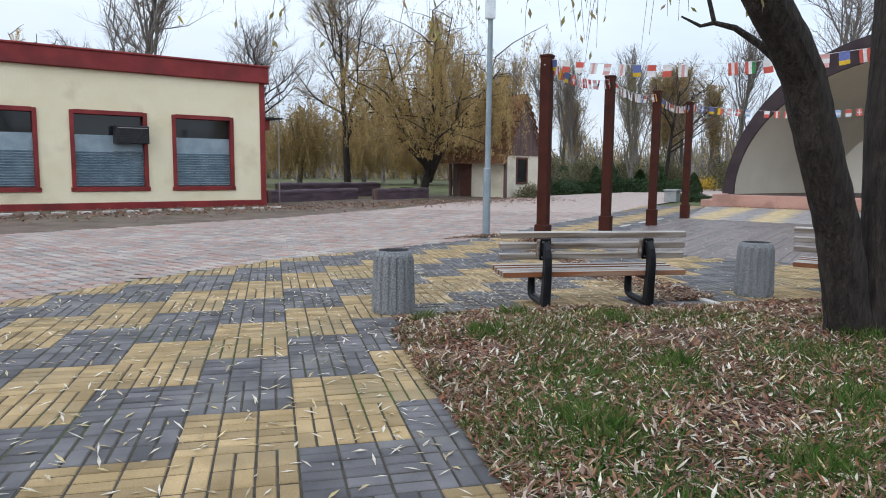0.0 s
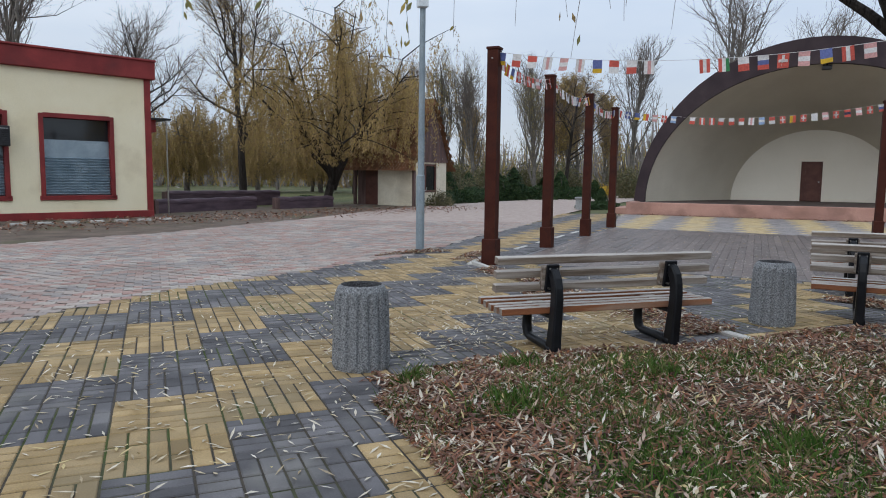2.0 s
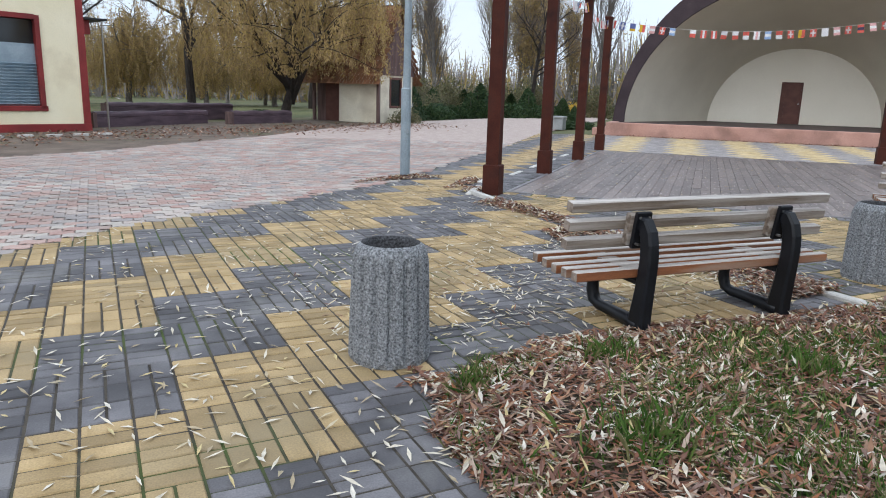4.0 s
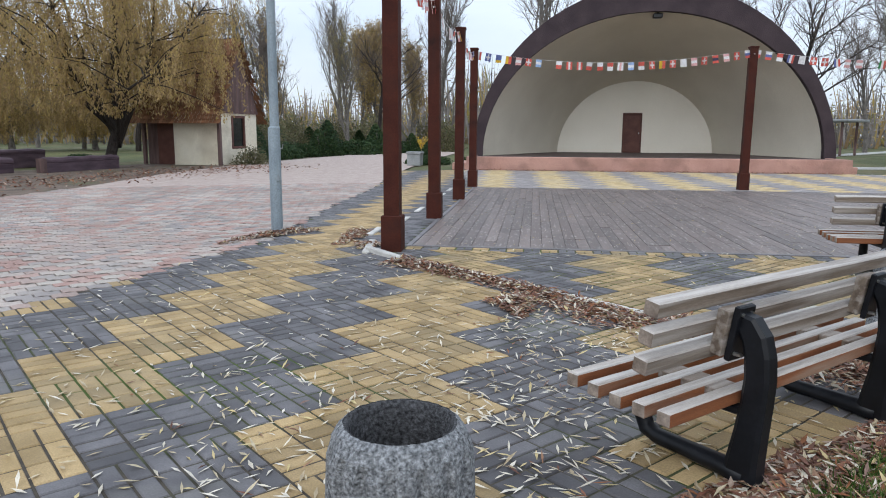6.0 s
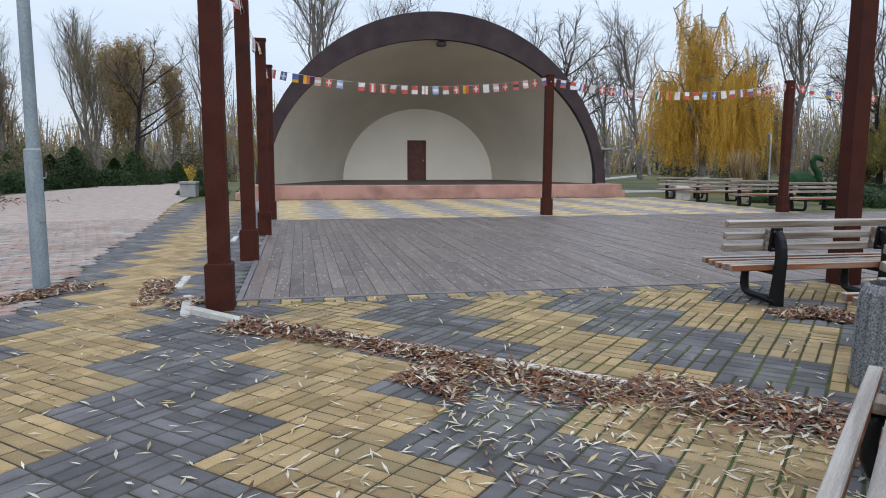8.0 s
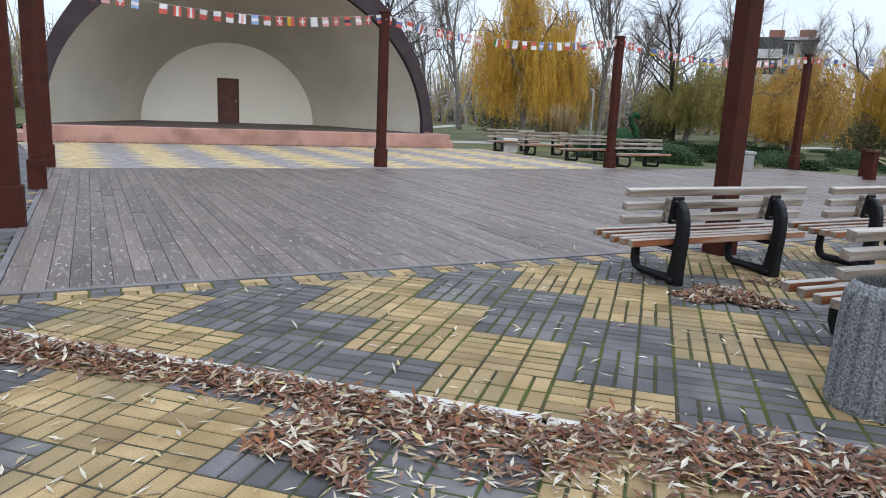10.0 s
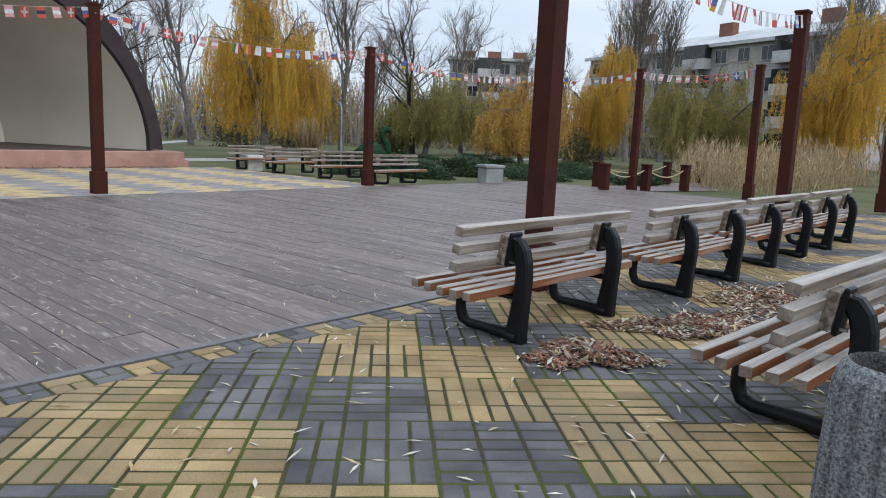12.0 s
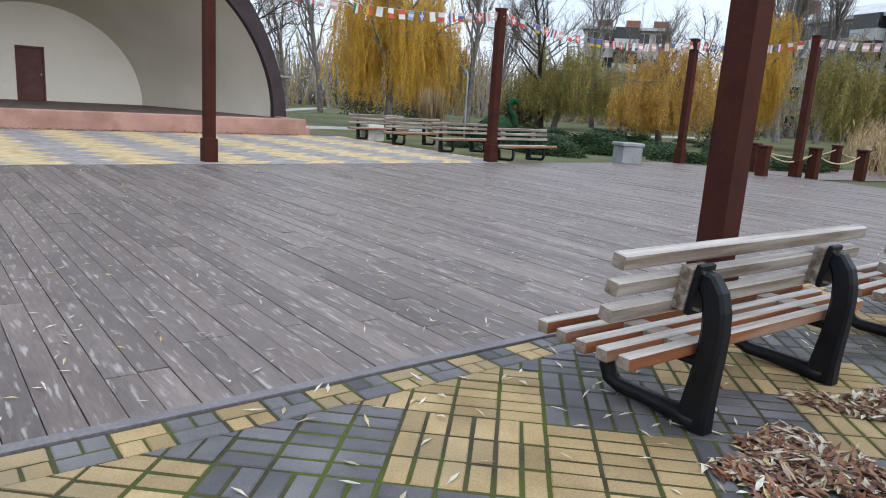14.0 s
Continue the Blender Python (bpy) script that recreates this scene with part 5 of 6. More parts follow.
# ---- far apartment blocks and small far things ----
def block(x, y, a, L, Wd, H, floors, bays, label, ridge=2.0):
    h = thing("apartment_building", label, "apartment building", pose(x, y, -0.07, 0, 0, a))
    b = Mesh()
    b.box(0, 0, 0, L, Wd, H, "apt_wall_hazy")
    part("wall", b, h)
    b = Mesh()
    b.poly([(-0.5, -0.6, H), (L + 0.5, -0.6, H), (L + 0.5, Wd / 2, H + ridge), (-0.5, Wd / 2, H + ridge)], "apt_roof")
    b.poly([(L + 0.5, Wd + 0.6, H), (-0.5, Wd + 0.6, H), (-0.5, Wd / 2, H + ridge), (L + 0.5, Wd / 2, H + ridge)], "apt_roof")
    b.poly([(-0.5, -0.6, H), (-0.5, Wd / 2, H + ridge), (-0.5, Wd + 0.6, H)], "apt_wall_hazy")
    b.poly([(L + 0.5, -0.6, H), (L + 0.5, Wd + 0.6, H), (L + 0.5, Wd / 2, H + ridge)], "apt_wall_hazy")
    b.box(-0.5, -0.62, H - 0.35, L + 0.5, -0.3, H - 0.02, "apt_roof")
    rf = part("roof", b, h, "grey sheet roof")
    for k in range(3):
        b = Mesh()
        x0 = L * (0.15 + 0.33 * k)
        b.box(x0, Wd * 0.3, H + 0.1, x0 + 1.8, Wd * 0.3 + 0.9, H + ridge + 0.7, "brick_dark")
        part("chimney", b, rf)
    wm, gm = Mesh(), Mesh()
    wm.box(-0.75, -0.06, -0.75, 0.75, 0.06, 0.75, "apt_frame")
    gm.box(-0.65, -0.09, -0.65, -0.04, -0.065, 0.65, "glass")
    gm.box(0.04, -0.09, -0.65, 0.65, -0.065, 0.65, "glass")
    wd_, gd_ = wm.data("window"), gm.data("pane")
    bm_ = Mesh()
    bm_.box(-1.5, -1.1, -1.2, 1.5, -0.02, -0.1, "apt_frame")
    bm_.box(-1.45, -1.0, -0.1, 1.45, -0.02, 1.3, "glass")
    bd_ = bm_.data("balcony")
    for f in range(floors):
        for k in range(bays):
            p = ((k + 0.5) * L / bays, -0.05, (f + 0.55) * H / floors)
            if k % 4 == 2:
                part("balcony", bd_, h, m=pose(*p))
            else:
                w = part("window", wd_, h, m=pose(*p))
                part("pane", gd_, w)
    return h


block(99, 2, -97, 10.5, 9, 12.0, 4, 5, "grey-brown flat-topped apartment block behind trees", 0.5)
block(95, -16, -155.7, 36, 11, 12.2, 4, 13, "long grey apartment block with a sheet roof and balconies")
kiosk = thing("pavilion", "small open pavilion with a pale flat roof", "pavilion", pose(55, 28.5, -0.07))
for x, y in ((-1.3, -1.3), (1.3, -1.3), (1.3, 1.3), (-1.3, 1.3)):
    b = Mesh()
    b.box(x - 0.07, y - 0.07, 0, x + 0.07, y + 0.07, 2.4, "hut_wood")
    part("pillar", b, kiosk)
b = Mesh()
b.box(-1.9, -1.9, 2.4, 1.9, 1.9, 2.6, "bin_white", 0.05)
part("roof", b, kiosk)
plinth = thing("plinth", "low pale concrete plinth at the end of the bench row", "plinth", pose(*uv(17.8, 15.1), 0, 0, ANG))
b = Mesh()
b.box(-0.25, -0.3, -0.05, 0.25, 0.3, 0.5, "kerb", 0.02)
part("block", b, plinth)
lampx = thing("garden_lamp", "thin white garden lamp post with a bent top", "lamp", pose(*uv(16.0, 17.6), 0, 0, 20))
b = Mesh()
b.tube([(0, 0, -0.07), (0, 0, 2.2), (0.1, 0, 2.4), (0.35, 0, 2.45), (0.45, 0, 2.3)], 0.03, "bin_white", 8)
part("shaft", b, lampx)

# ---- the leaning tree beside the path ----
near_tree = thing("willow_tree", "dark forked willow trunk leaning over the path", "tree", pose(0, 0, 0))
b = Mesh()
r = random.Random(5)


def bark_tube(b, pts, radii, sides=26):
    """Trunk with furrowed, uneven bark."""
    fine, rad = [], []
    for i in range(len(pts) - 1):
        n = max(2, int((Vector(pts[i + 1]) - Vector(pts[i])).length / 0.07))
        for k in range(n):
            fine.append(Vector(pts[i]).lerp(Vector(pts[i + 1]), k / n))
            rad.append(radii[i] + (radii[i + 1] - radii[i]) * k / n)
    k0 = len(b.v)
    b.tube(fine, rad, "bark", sides)
    for i, c in enumerate(fine):
        for s in range(sides):
            v = Vector(b.v[k0 + i * sides + s])
            ridge = noise.noise(Vector((s * 0.9, c.z * 2.2, 3.0))) * 0.5 + noise.noise(Vector((s * 2.3, c.z * 7.0, 8.0))) * 0.5
            b.v[k0 + i * sides + s] = tuple(v + (v - c) * 0.13 * ridge)


bark_tube(b, [(5.14, 5.86, -0.1), (5.1, 5.85, 0.05), (5.0, 5.82, 0.3), (4.76, 5.74, 1.03), (4.39, 5.62, 1.75), (4.12, 5.54, 2.29), (3.88, 5.46, 2.55), (3.63, 5.39, 2.79), (3.2, 5.3, 3.3), (2.7, 5.1, 4.3), (2.3, 4.9, 5.5)], [0.3, 0.23, 0.19, 0.182, 0.175, 0.165, 0.16, 0.155, 0.13, 0.1, 0.07])
bark_tube(b, [(5.33, 5.73, -0.1), (5.28, 5.74, 0.4), (5.24, 5.76, 1.0), (5.2, 5.77, 1.8), (5.2, 5.78, 3.0), (5.5, 5.5, 4.2), (5.9, 5.0, 5.6)], [0.26, 0.18, 0.155, 0.15, 0.14, 0.12, 0.08])
b.tube([(4.1, 5.55, 2.3), (3.95, 5.6, 2.38), (3.86, 5.73, 2.53), (3.72, 5.87, 2.68), (3.61, 6.0, 2.74), (3.52, 6.06, 2.72), (3.39, 6.15, 2.81)], [0.05, 0.04, 0.032, 0.026, 0.02, 0.015, 0.008], "bark", 8)
b.tube([(3.61, 6.0, 2.74), (3.58, 6.05, 2.95), (3.6, 6.08, 3.2), (3.5, 6.15, 3.5)], [0.02, 0.018, 0.016, 0.01], "bark", 6)
for k in range(9):
    p = Vector((3.2, 5.3, 3.3)).lerp(Vector((2.3, 4.9, 5.5)), k / 9)
    branch(b, p, (r.uniform(-1.2, 0.1), r.uniform(-1.2, 0.8), r.uniform(0.0, 0.8)), r.uniform(2.5, 5.0), 0.045, 0.01, r, "bark", 5, -0.03, 0.14, 6)
part("trunk", b, near_tree)
c = Mesh()
for k in range(150):
    x, y, z = r.uniform(-1.2, 4.2), r.uniform(3.5, 9.0), r.uniform(3.6, 5.2)
    strand(c, (x, y, z), r.uniform(0.6, max(0.7, z - 2.5)), r, "leaf_olive" if k % 3 else "leaf_tan", r.randrange(3, 11), "twig", 0.10, 0.06)
part("crown", c, near_tree, "thin drooping shoots with narrow leaves")

# ---- kerb and small ground things ----
r = random.Random(3)
kerb = tagged(new("kerb"), "line of pale concrete kerb stones between two pavings", "kerb", kind="structure")
ky = 13.42
q = Mesh()
q.box(-0.045, -0.38, -0.05, 0.045, 0.38, 0.028, "kerb", 0.01)
kd = q.data("kerb_stone")
ky -= 0.79
while ky > 7.6:
    part("kerb_stone", kd, kerb, m=pose(4.81 + r.uniform(-0.008, 0.008), ky - 0.4, r.uniform(-0.012, 0.004), 0, 0, r.uniform(-1, 1)))
    ky -= 0.79
part("kerb_stone", kd, kerb, m=pose(4.74, 13.02, 0.025, 1, 2, -4))
part("kerb_stone", kd, kerb, m=pose(4.9, 13.6, 0.012, 2, 0, -40))
part("kerb_stone", kd, kerb, m=pose(5.75, 14.75, 0.0, 0, 0, -45.8))
for k in range(5):
    part("kerb_stone", kd, kerb, m=pose(*uv(3.0 + 1.6 * k, -0.42, -0.012), 0, 0, ANG - 90))
lawn_kerb = tagged(new("lawn_kerb"), "half-buried concrete edging along the lawn", "kerb", kind="structure")
for k in range(4):
    part("kerb_stone", kd, lawn_kerb, m=pose(2.3 + 0.8 * k, 7.42, -0.03, 0, 0, 90 + r.uniform(-1, 1)))

LAWN_POLY = [(1.0, -6), (1.0, 6.9), (1.6, 7.5), (2.3, 7.4), (5.6, 7.38), (17.9, -5.3), (17.9, -6)]
b = Mesh()
step = 0.2


def rise(x, y):
    e = min(1.0, max(0.0, min((x - 1.0) / 0.5, (7.4 - y) / 0.5, (13.0 - x - y) / 0.7)))
    return -0.02 + 0.055 * e + e * 0.03 * noise.noise(Vector((x * 1.3, y * 1.3, 0)))


nx, ny = int(13 / step), int(13 / step)
for i in range(nx):
    for j in range(ny):
        x, y = 1.0 + i * step, -5.5 + j * step
        if inside(x + step / 2, y + step / 2, LAWN_POLY):
            b.poly([(a, c, rise(a, c)) for a, c in ((x, y), (x + step, y), (x + step, y + step), (x, y + step))], "litter_ground")
tagged(part("lawn_edge", b), "leaf-strewn lawn beside the path", "lawn", kind="structure")


def leaf(b, x, y, z, L, w, m, r, tilt=0.5):
    """One curled narrow leaf of two folded halves."""
    a, t, c = r.uniform(0, 6.283), r.gauss(0, tilt * 0.5), r.uniform(-0.25, 0.35)
    dx, dy, dz = math.cos(a), math.sin(a), math.sin(t)
    ox, oy, k = -dy * w, dx * w, abs(r.gauss(0, 0.5)) * w
    h = L / 2
    up = abs(dz) * h
    e0 = (x - dx * h, y - dy * h, z + up - dz * h + c * h * 0.3)
    e1 = (x + dx * h, y + dy * h, z + up + dz * h)
    ml, mr = (x + ox, y + oy, z + up + k), (x - ox, y - oy, z + up + k * 0.6)
    mid = (x, y, z + up)
    i = len(b.v)
    b.v.extend((e0, ml, e1, mr, mid))
    for f in ((i, i + 4, i + 1), (i + 4, i + 2, i + 1), (i, i + 3, i + 4), (i + 4, i + 3, i + 2)):
        b.face(f, m)


# leaves and grass on the lawn
b, gb = Mesh(), Mesh()
for k in range(88000):
    x, y = 1.0 + 8 * r.random() ** 1.3, -1.0 + 8.5 * r.random() ** 0.75
    if not inside(x, y, LAWN_POLY):
        continue
    d = noise.noise(Vector((x * 0.9, y * 0.9, 5))) + (0.35 if y > 5.8 or x < 1.6 else 0)
    if d > r.uniform(-0.85, 0.3) + 0.12 * max(0, noise.noise(Vector((x * 1.1, y * 1.1, 9)))) - 0.15:
        leaf(b, x, y, rise(x, y) + r.uniform(0.002, 0.03), r.uniform(0.05, 0.1), r.uniform(0.006, 0.012), "leaf_litter" if r.random() < 0.78 else "leaf_pale", r, 0.7)
tagged(part("leaf_litter", b), "brown and pale fallen willow leaves on the lawn", "leaves", kind="stuff")
for k in range(150000):
    x, y = 1.02 + 8 * r.random() ** 1.2, -1.0 + 8.5 * r.random() ** 0.8
    if not inside(x, y, LAWN_POLY):
        continue
    d = noise.noise(Vector((x * 1.1, y * 1.1, 9)))
    if d < r.uniform(-0.35, 0.45) - (0.12 if y < 6.4 else -0.15):
        continue
    z, h, a = rise(x, y) - 0.005, r.uniform(0.03, 0.10), r.uniform(0, 6.28)
    lx, ly, w = r.gauss(0, 0.045), r.gauss(0, 0.045), r.uniform(0.004, 0.010)
    ox, oy = w * math.cos(a), w * math.sin(a)
    gb.poly([(x - ox, y - oy, z), (x + ox, y + oy, z), (x + lx, y + ly, z + h)], "grass")
for cx, cy, n, s in ((1.35, 7.25, 260, 0.09), (1.75, 6.35, 240, 0.11), (1.7, 4.1, 300, 0.12), (2.3, 7.3, 200, 0.1), (2.0, 2.6, 260, 0.14), (3.4, 3.0, 260, 0.15), (2.9, 5.2, 200, 0.1), (3.6, 4.2, 240, 0.14), (5.0, 5.6, 260, 0.12), (2.6, 3.4, 220, 0.12), (4.6, 3.4, 200, 0.15), (3.1, 6.6, 150, 0.08), (6.9, 7.3, 200, 0.12), (1.5, 3.0, 220, 0.1)):
    for k in range(n):
        x, y, a = cx + r.gauss(0, s), cy + r.gauss(0, s), r.uniform(0, 6.28)
        if not inside(x, y, LAWN_POLY):
            continue
        z, h = rise(x, y) - 0.005, r.uniform(0.05, 0.16)
        lx, ly, w = r.gauss(0, 0.06), r.gauss(0, 0.06), r.uniform(0.003, 0.006)
        ox, oy = w * math.cos(a), w * math.sin(a)
        gb.poly([(x - ox, y - oy, z), (x + ox, y + oy, z), (x + lx * 0.4 + ox, y + ly * 0.4 + oy, z + h * 0.6), (x + lx, y + ly, z + h), (x + lx * 0.4 - ox, y + ly * 0.4 - oy, z + h * 0.6)], "grass")
tagged(part("grass", gb), "short autumn grass tufts among the leaves", "grass", kind="stuff")

# pale leaves strewn over the paving
b = Mesh()
for k in range(17000):
    x, y = r.uniform(-5, 12), r.uniform(0, 16)
    dens = 1.0 if x < 4.7 else 0.30
    dens *= 0.55 + 0.9 * max(0, 1 - abs(y - 7.3) / 3.5) * (1 if x > 0 else 0.6)
    dens *= 0.6 + 0.8 * (noise.noise(Vector((x * 1.4, y * 1.4, 2))) + 0.4)
    if r.random() > dens or not (inside(x, y, PATH_POLY) or inside(x, y, TERRACE_POLY)):
        continue
    leaf(b, x, y, 0.004, r.uniform(0.06, 0.115), r.uniform(0.006, 0.0105), "leaf_pale", r, 0.35)
for k in range(1500):
    p = uv(r.uniform(0.5, 10), 0.3 + 12 * r.random() ** 1.3)
    leaf(b, p[0], p[1], 0.006, r.uniform(0.05, 0.09), r.uniform(0.005, 0.008), "leaf_pale", r, 0.3)
for k in range(1000):
    x, y = r.uniform(1.0, 4.6), 7.9 + abs(r.gauss(0, 1.3))
    leaf(b, x, y, 0.004, r.uniform(0.055, 0.1), r.uniform(0.005, 0.008), "leaf_pale" if r.random() < 0.85 else "leaf_litter", r, 0.35)
tagged(part("fallen_leaves", b), "pale narrow willow leaves scattered over the paving", "leaves", kind="stuff")


def pile(n, place, h, label, pale=0.26):
    b = Mesh()
    for k in range(n):
        x, y, t = place()
        leaf(b, x, y, 0.004 + h * t * r.random(), r.uniform(0.05, 0.1), r.uniform(0.008, 0.014), "leaf_pale" if r.random() < pale else "leaf_litter", r, 0.45)
    tagged(part("leaf_pile", b), label, "leaves", "leaf piles", "stuff")


def drift():
    y = 7.7 + 4.95 * r.random() ** 1.25
    w = 0.24 + 0.09 * math.sin(y * 2.1) + 0.14 * max(0, 10.3 - y)
    t = abs(r.gauss(0, 0.5))
    return 4.74 - w * t * 1.1 + 0.02 + (0.3 * r.random() if y < 9.3 else 0), y, max(0.1, 1 - t)


def heap(cx, cy, sx, sy, a=0.0):
    def at():
        rad, th = r.random() ** 0.6, r.uniform(0, 6.283)
        rad *= 0.8 + 0.25 * math.sin(3 * th + cx) + 0.15 * math.sin(7 * th + cy)
        g1, g2 = rad * math.cos(th), rad * math.sin(th)
        ca, sa = math.cos(a), math.sin(a)
        return cx + g1 * sx * ca - g2 * sy * sa, cy + g1 * sx * sa + g2 * sy * ca, max(0.05, 1 - math.hypot(g1, g2))
    return at


pile(5600, drift, 0.06, "drift of brown leaves along the kerb", 0.2)
pile(900, heap(4.25, 10.35, 0.4, 0.25, 0.8), 0.07, "tongue of brown leaves swept from the kerb")
pile(2000, heap(7.72, 8.42, 0.36, 0.46), 0.055, "small heap of brown leaves on the terrace")
pile(2200, heap(8.4, 7.3, 0.5, 0.85, -0.3), 0.04, "spread of brown leaves behind the benches", 0.4)
pile(2000, heap(9.5, 6.2, 1.3, 0.5, -0.8), 0.04, "spread of brown leaves behind the benches", 0.4)
pile(1100, heap(4.5, 15.4, 0.95, 0.3, 0.3), 0.05, "brown leaves gathered round the lamp pole")
pile(900, heap(5.3, 14.6, 0.9, 0.22, 0.8), 0.05, "brown leaves gathered by the corner post")
pile(500, heap(5.0, 13.75, 0.3, 0.25, 0.8), 0.05, "brown leaves at the foot of the corner post")
pile(2600, heap(2.7, 7.45, 1.6, 0.2, 0), 0.04, "brown leaves along the lawn edge", 0.25)
pile(1400, heap(5.6, 7.3, 1.4, 0.25, 0), 0.05, "brown leaves along the lawn edge", 0.2)
pile(900, heap(1.25, 6.9, 0.12, 0.9, 0), 0.03, "brown leaves along the lawn edge", 0.2)
pile(900, heap(1.15, 4.6, 0.10, 1.4, 0), 0.03, "brown leaves along the lawn edge", 0.2)
b = Mesh()
for k in range(3000):
    t = r.random()
    x, y = -8 + 22 * t + r.gauss(0, 0.8), 24.5 + 12 * t + r.gauss(0, 1.2) - 3 * r.random()
    leaf(b, x, y, -0.03, 0.14, 0.03, "leaf_litter", r, 0.6)
for k in range(700):
    p = uv(18.95 + r.gauss(0, 0.1), r.uniform(-0.5, 13))
    leaf(b, p[0], p[1], 0.004, 0.12, 0.02, "leaf_litter", r, 0.6)
tagged(part("scattered_leaves", b), "brown leaves on the soil and along the stage", "leaves", kind="stuff")

# ---- plaza blocks (wavy pinkish blocks) ----
b = Mesh()
OUT = [(0.0, 0.0), (0.055, 0.026), (0.11, 0.0), (0.165, -0.026), (0.22, 0.0), (0.22, 0.16), (0.165, 0.134), (0.11, 0.16), (0.055, 0.186), (0.0, 0.16)]
PA = radians(8)
PC, PS = math.cos(PA), math.sin(PA)
for i in range(-75, 110):
    for j in range(-20, 130):
        lx, ly = 0.226 * i + (0.113 if j % 2 else 0), 8.0 + 0.167 * j
        x, y = lx * PC - ly * PS * 0.0 - 0.0, ly + lx * PS
        if y > 26 or not inside(x + 0.11, y + 0.08, pink_poly) or math.hypot(x - 1, y - 7) > 19:
            continue
        z, k = r.uniform(-0.004, 0.003), len(b.v)
        for s, h in ((0.93, z), (0.985, z - 0.006)):
            b.v.extend((x + 0.11 + ((ox - 0.11) * PC) * s, y + 0.08 + ((oy - 0.08) + (ox - 0.11) * PS) * s, h) for ox, oy in OUT)
        b.face(tuple(range(k, k + 10)), "paver_pink")
        for e in range(10):
            b.face((k + (e + 1) % 10, k + e, k + 10 + e, k + 10 + (e + 1) % 10), "paver_pink")
tagged(part("plaza_blocks", b), "wavy pinkish-grey paving blocks", "paving", kind="stuff")


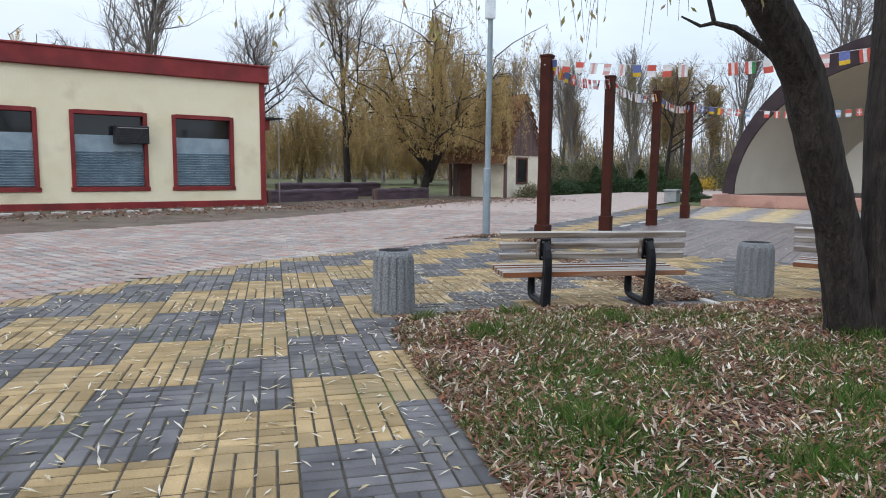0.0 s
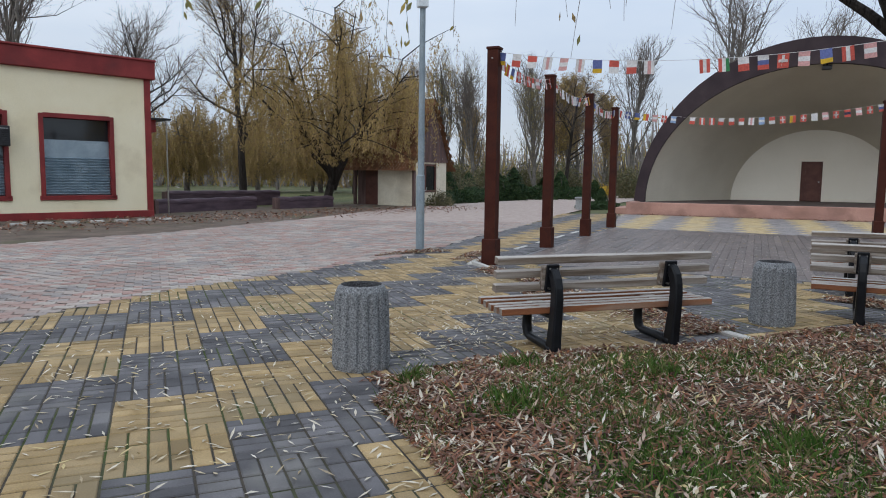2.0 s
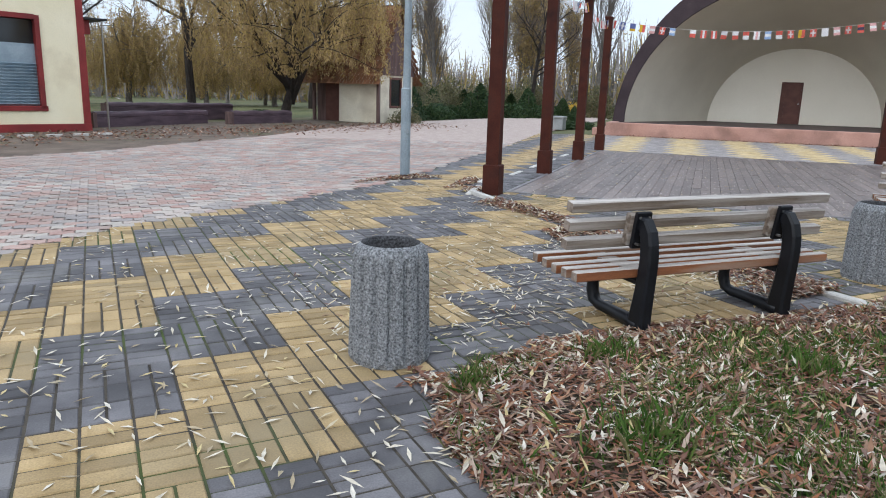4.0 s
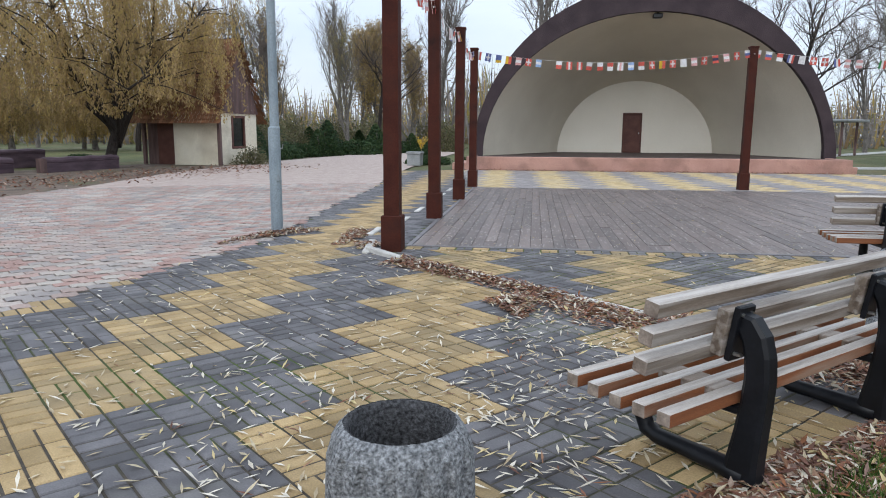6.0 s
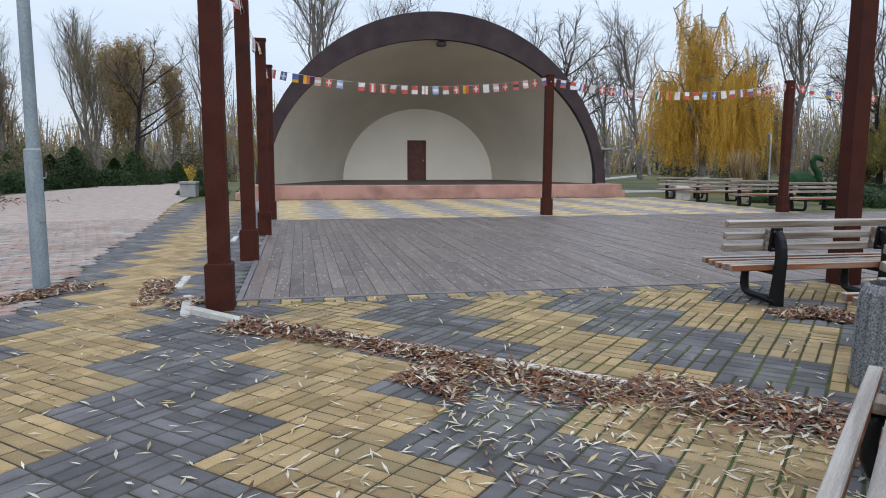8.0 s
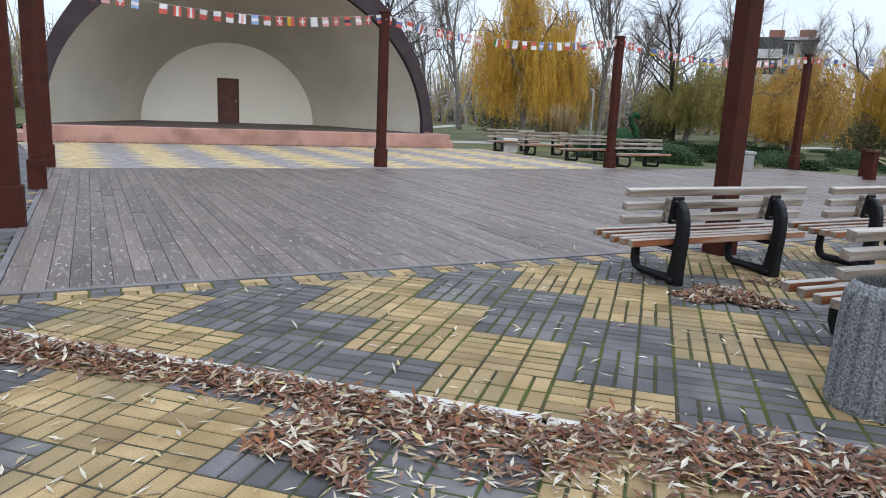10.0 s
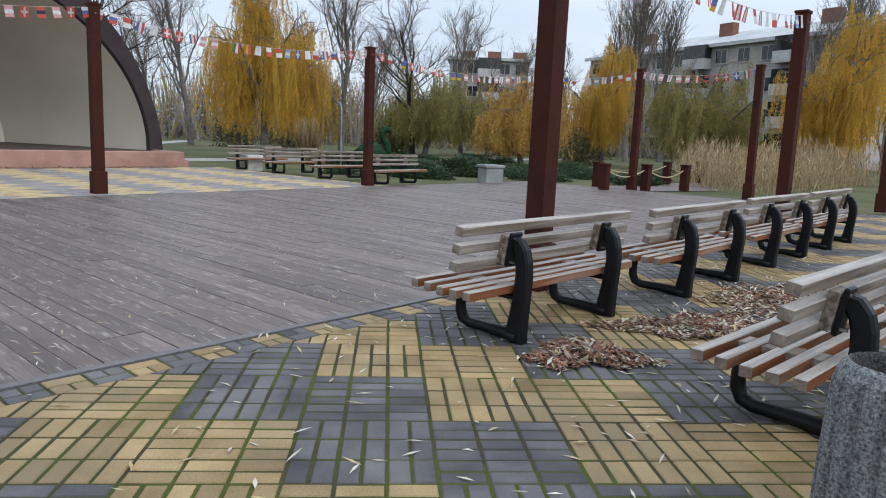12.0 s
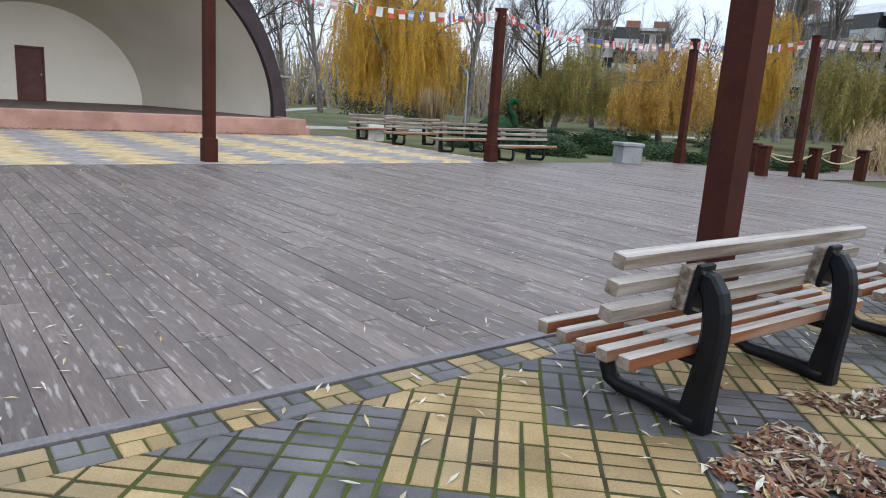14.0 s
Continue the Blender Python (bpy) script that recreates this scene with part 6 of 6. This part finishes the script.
# ---- yellow and grey blocks ----
def lay(name, poly, ox, oy, pitch, flip, near_box, label, gap=0.0045, cut=None, look_as=""):
    """Squares of 18 blocks, stretchers and headers by turns, coloured in diagonal zigzags."""
    ground = bpy.data.objects[name]
    far = Mesh()
    lib = {}
    xs, ys = [p[0] for p in poly], [p[1] for p in poly]
    i0, i1 = int((min(xs) - ox) / pitch) - 1, int((max(xs) - ox) / pitch) + 1
    j0, j1 = int((min(ys) - oy) / pitch) - 1, int((max(ys) - oy) / pitch) + 1
    L, Wd = pitch / 3, pitch / 6
    count = 0
    for i in range(i0, i1 + 1):
        for j in range(j0, j1 + 1):
            k = (i - j if flip else j - i) % 4
            if flip:
                colour, header = ("grey", "grey", "yellow", "yellow")[k], k in (0, 2)
            else:
                colour, header = ("yellow", "yellow", "grey", "grey")[k], k in (0, 2)
            # headers point along the way one walks: y on the path, x on the terrace
            long_x = header if flip else not header
            nx, ny = (3, 6) if long_x else (6, 3)
            for a in range(nx):
                for c in range(ny):
                    x, y = ox + pitch * i + pitch * (a + 0.5) / nx, oy + pitch * j + pitch * (c + 0.5) / ny
                    if not inside(x, y, poly) and not (cut and -0.15 < x * UX + y * UY - cut < 0.15 and inside(x - 0.2 * UX, y - 0.2 * UY, poly)):
                        continue
                    z, t = r.uniform(-0.003, 0.003), r.uniform(-0.6, 0.6)
                    hx, hy = (L / 2 - gap, Wd / 2 - gap) if long_x else (Wd / 2 - gap, L / 2 - gap)
                    if cut and x * UX + y * UY + hx * UX + hy * UY > cut:
                        quad, out = [(x - hx, y - hy), (x + hx, y - hy), (x + hx, y + hy), (x - hx, y + hy)], []
                        for (px, py), (qx, qy) in zip(quad, quad[1:] + quad[:1]):
                            dp, dq = px * UX + py * UY - cut, qx * UX + qy * UY - cut
                            if dp <= 0:
                                out.append((px, py))
                            if dp * dq < 0:
                                f = dp / (dp - dq)
                                out.append((px + (qx - px) * f, py + (qy - py) * f))
                        if len(out) > 2:
                            n0, k0, m = len(out), len(far.v), "paver_" + colour
                            far.v.extend([(a1, c1, z) for a1, c1 in out] + [(a1, c1, z - 0.014) for a1, c1 in out])
                            far.face(tuple(range(k0, k0 + n0)), m)
                            for e in range(n0):
                                far.face((k0 + e, k0 + n0 + e, k0 + n0 + (e + 1) % n0, k0 + (e + 1) % n0), m)
                        continue
                    if near_box and near_box[0] < x < near_box[2] and near_box[1] < y < near_box[3] and count < 300:
                        key = (colour, long_x)
                        if key not in lib:
                            q = Mesh()
                            q.box(-hx, -hy, -0.014, hx, hy, 0, "paver_%s_piece" % colour, 0.006)
                            lib[key] = q.data("block")
                        part("block", lib[key], ground, m=pose(x, y, z, 0, 0, t))
                        count += 1
                        continue
                    b0, k0 = 0.006, len(far.v)
                    far.v.extend([(x - hx, y - hy, z - 0.014), (x + hx, y - hy, z - 0.014), (x + hx, y + hy, z - 0.014), (x - hx, y + hy, z - 0.014),
                                  (x - hx, y - hy, z - b0), (x + hx, y - hy, z - b0), (x + hx, y + hy, z - b0), (x - hx, y + hy, z - b0),
                                  (x - hx + b0, y - hy + b0, z), (x + hx - b0, y - hy + b0, z), (x + hx - b0, y + hy - b0, z), (x - hx + b0, y + hy - b0, z)])
                    m = "paver_" + colour + look_as
                    far.face((k0 + 8, k0 + 9, k0 + 10, k0 + 11), m)
                    for o in (0, 4):
                        for e in range(4):
                            far.face((k0 + o + e, k0 + o + (e + 1) % 4, k0 + o + 4 + (e + 1) % 4, k0 + o + 4 + e), m)
    tagged(part("blocks", far, ground, label), kind="stuff")


BORDER = [uv(0.33, 0.1)[:2], uv(0.33, 20)[:2], uv(0.10, 20)[:2], uv(0.10, 0.1)[:2]]
lay("pavement", PATH_POLY, 0.07, 6.86, 0.635, False, (-0.55, 2.6, 1.0, 6.7), "yellow and grey concrete blocks", 0.006)
TERRACE_IN = TERRACE_POLY[:4] + [uv(-0.2, 20)[:2], uv(0.10, 20)[:2], uv(0.10, 0.0)[:2]]
lay("terrace", TERRACE_IN, 5.40, 8.87, 0.63, True, (5.4, 8.9, 7.9, 11.4), "mossy yellow and grey concrete blocks", 0.0075, OX * UX + OY * UY + 0.095)
lay("side_pavement", SIDE_POLY, 0.07, 6.86, 0.635, False, None, "yellow and grey concrete blocks", 0.0025)
# the forecourt takes the block colours with the sky sheen painted in
lay("forecourt", FORE_POLY, 5.40, 8.87, 0.63, True, None, "yellow and grey concrete blocks, paled by painted sky sheen", 0.002, None, "_dry")
# border course along the deck: one stretcher and two headers, by turns yellow and grey
ground = bpy.data.objects["terrace"]
terr = ground.matrix_world.inverted()
bp = {}
for colour in ("yellow", "grey"):
    for key, hx, hy in (("s", 0.1, 0.05), ("h", 0.046, 0.055)):
        q = Mesh()
        q.box(-hx, -hy, -0.014, hx, hy, 0, "paver_%s_piece" % colour, 0.006)
        bp[colour + key] = q.data("border_block")
v, k = 0.12, 0
while v < 19.6:
    colour = ("yellow", "grey")[k % 2]
    far_side = k % 2 == 0
    us, uh = (0.275, 0.16) if far_side else (0.155, 0.27)
    for key, vv, u in (("s", v + 0.105, us), ("h", v + 0.055, uh), ("h", v + 0.158, uh)):
        part("border_block", bp[colour + key], ground, m=pose(*uv(u, vv, r.uniform(-0.002, 0.003)), 0, 0, ANG - 90 + r.uniform(-1, 1)))
    v += 0.213
    k += 1
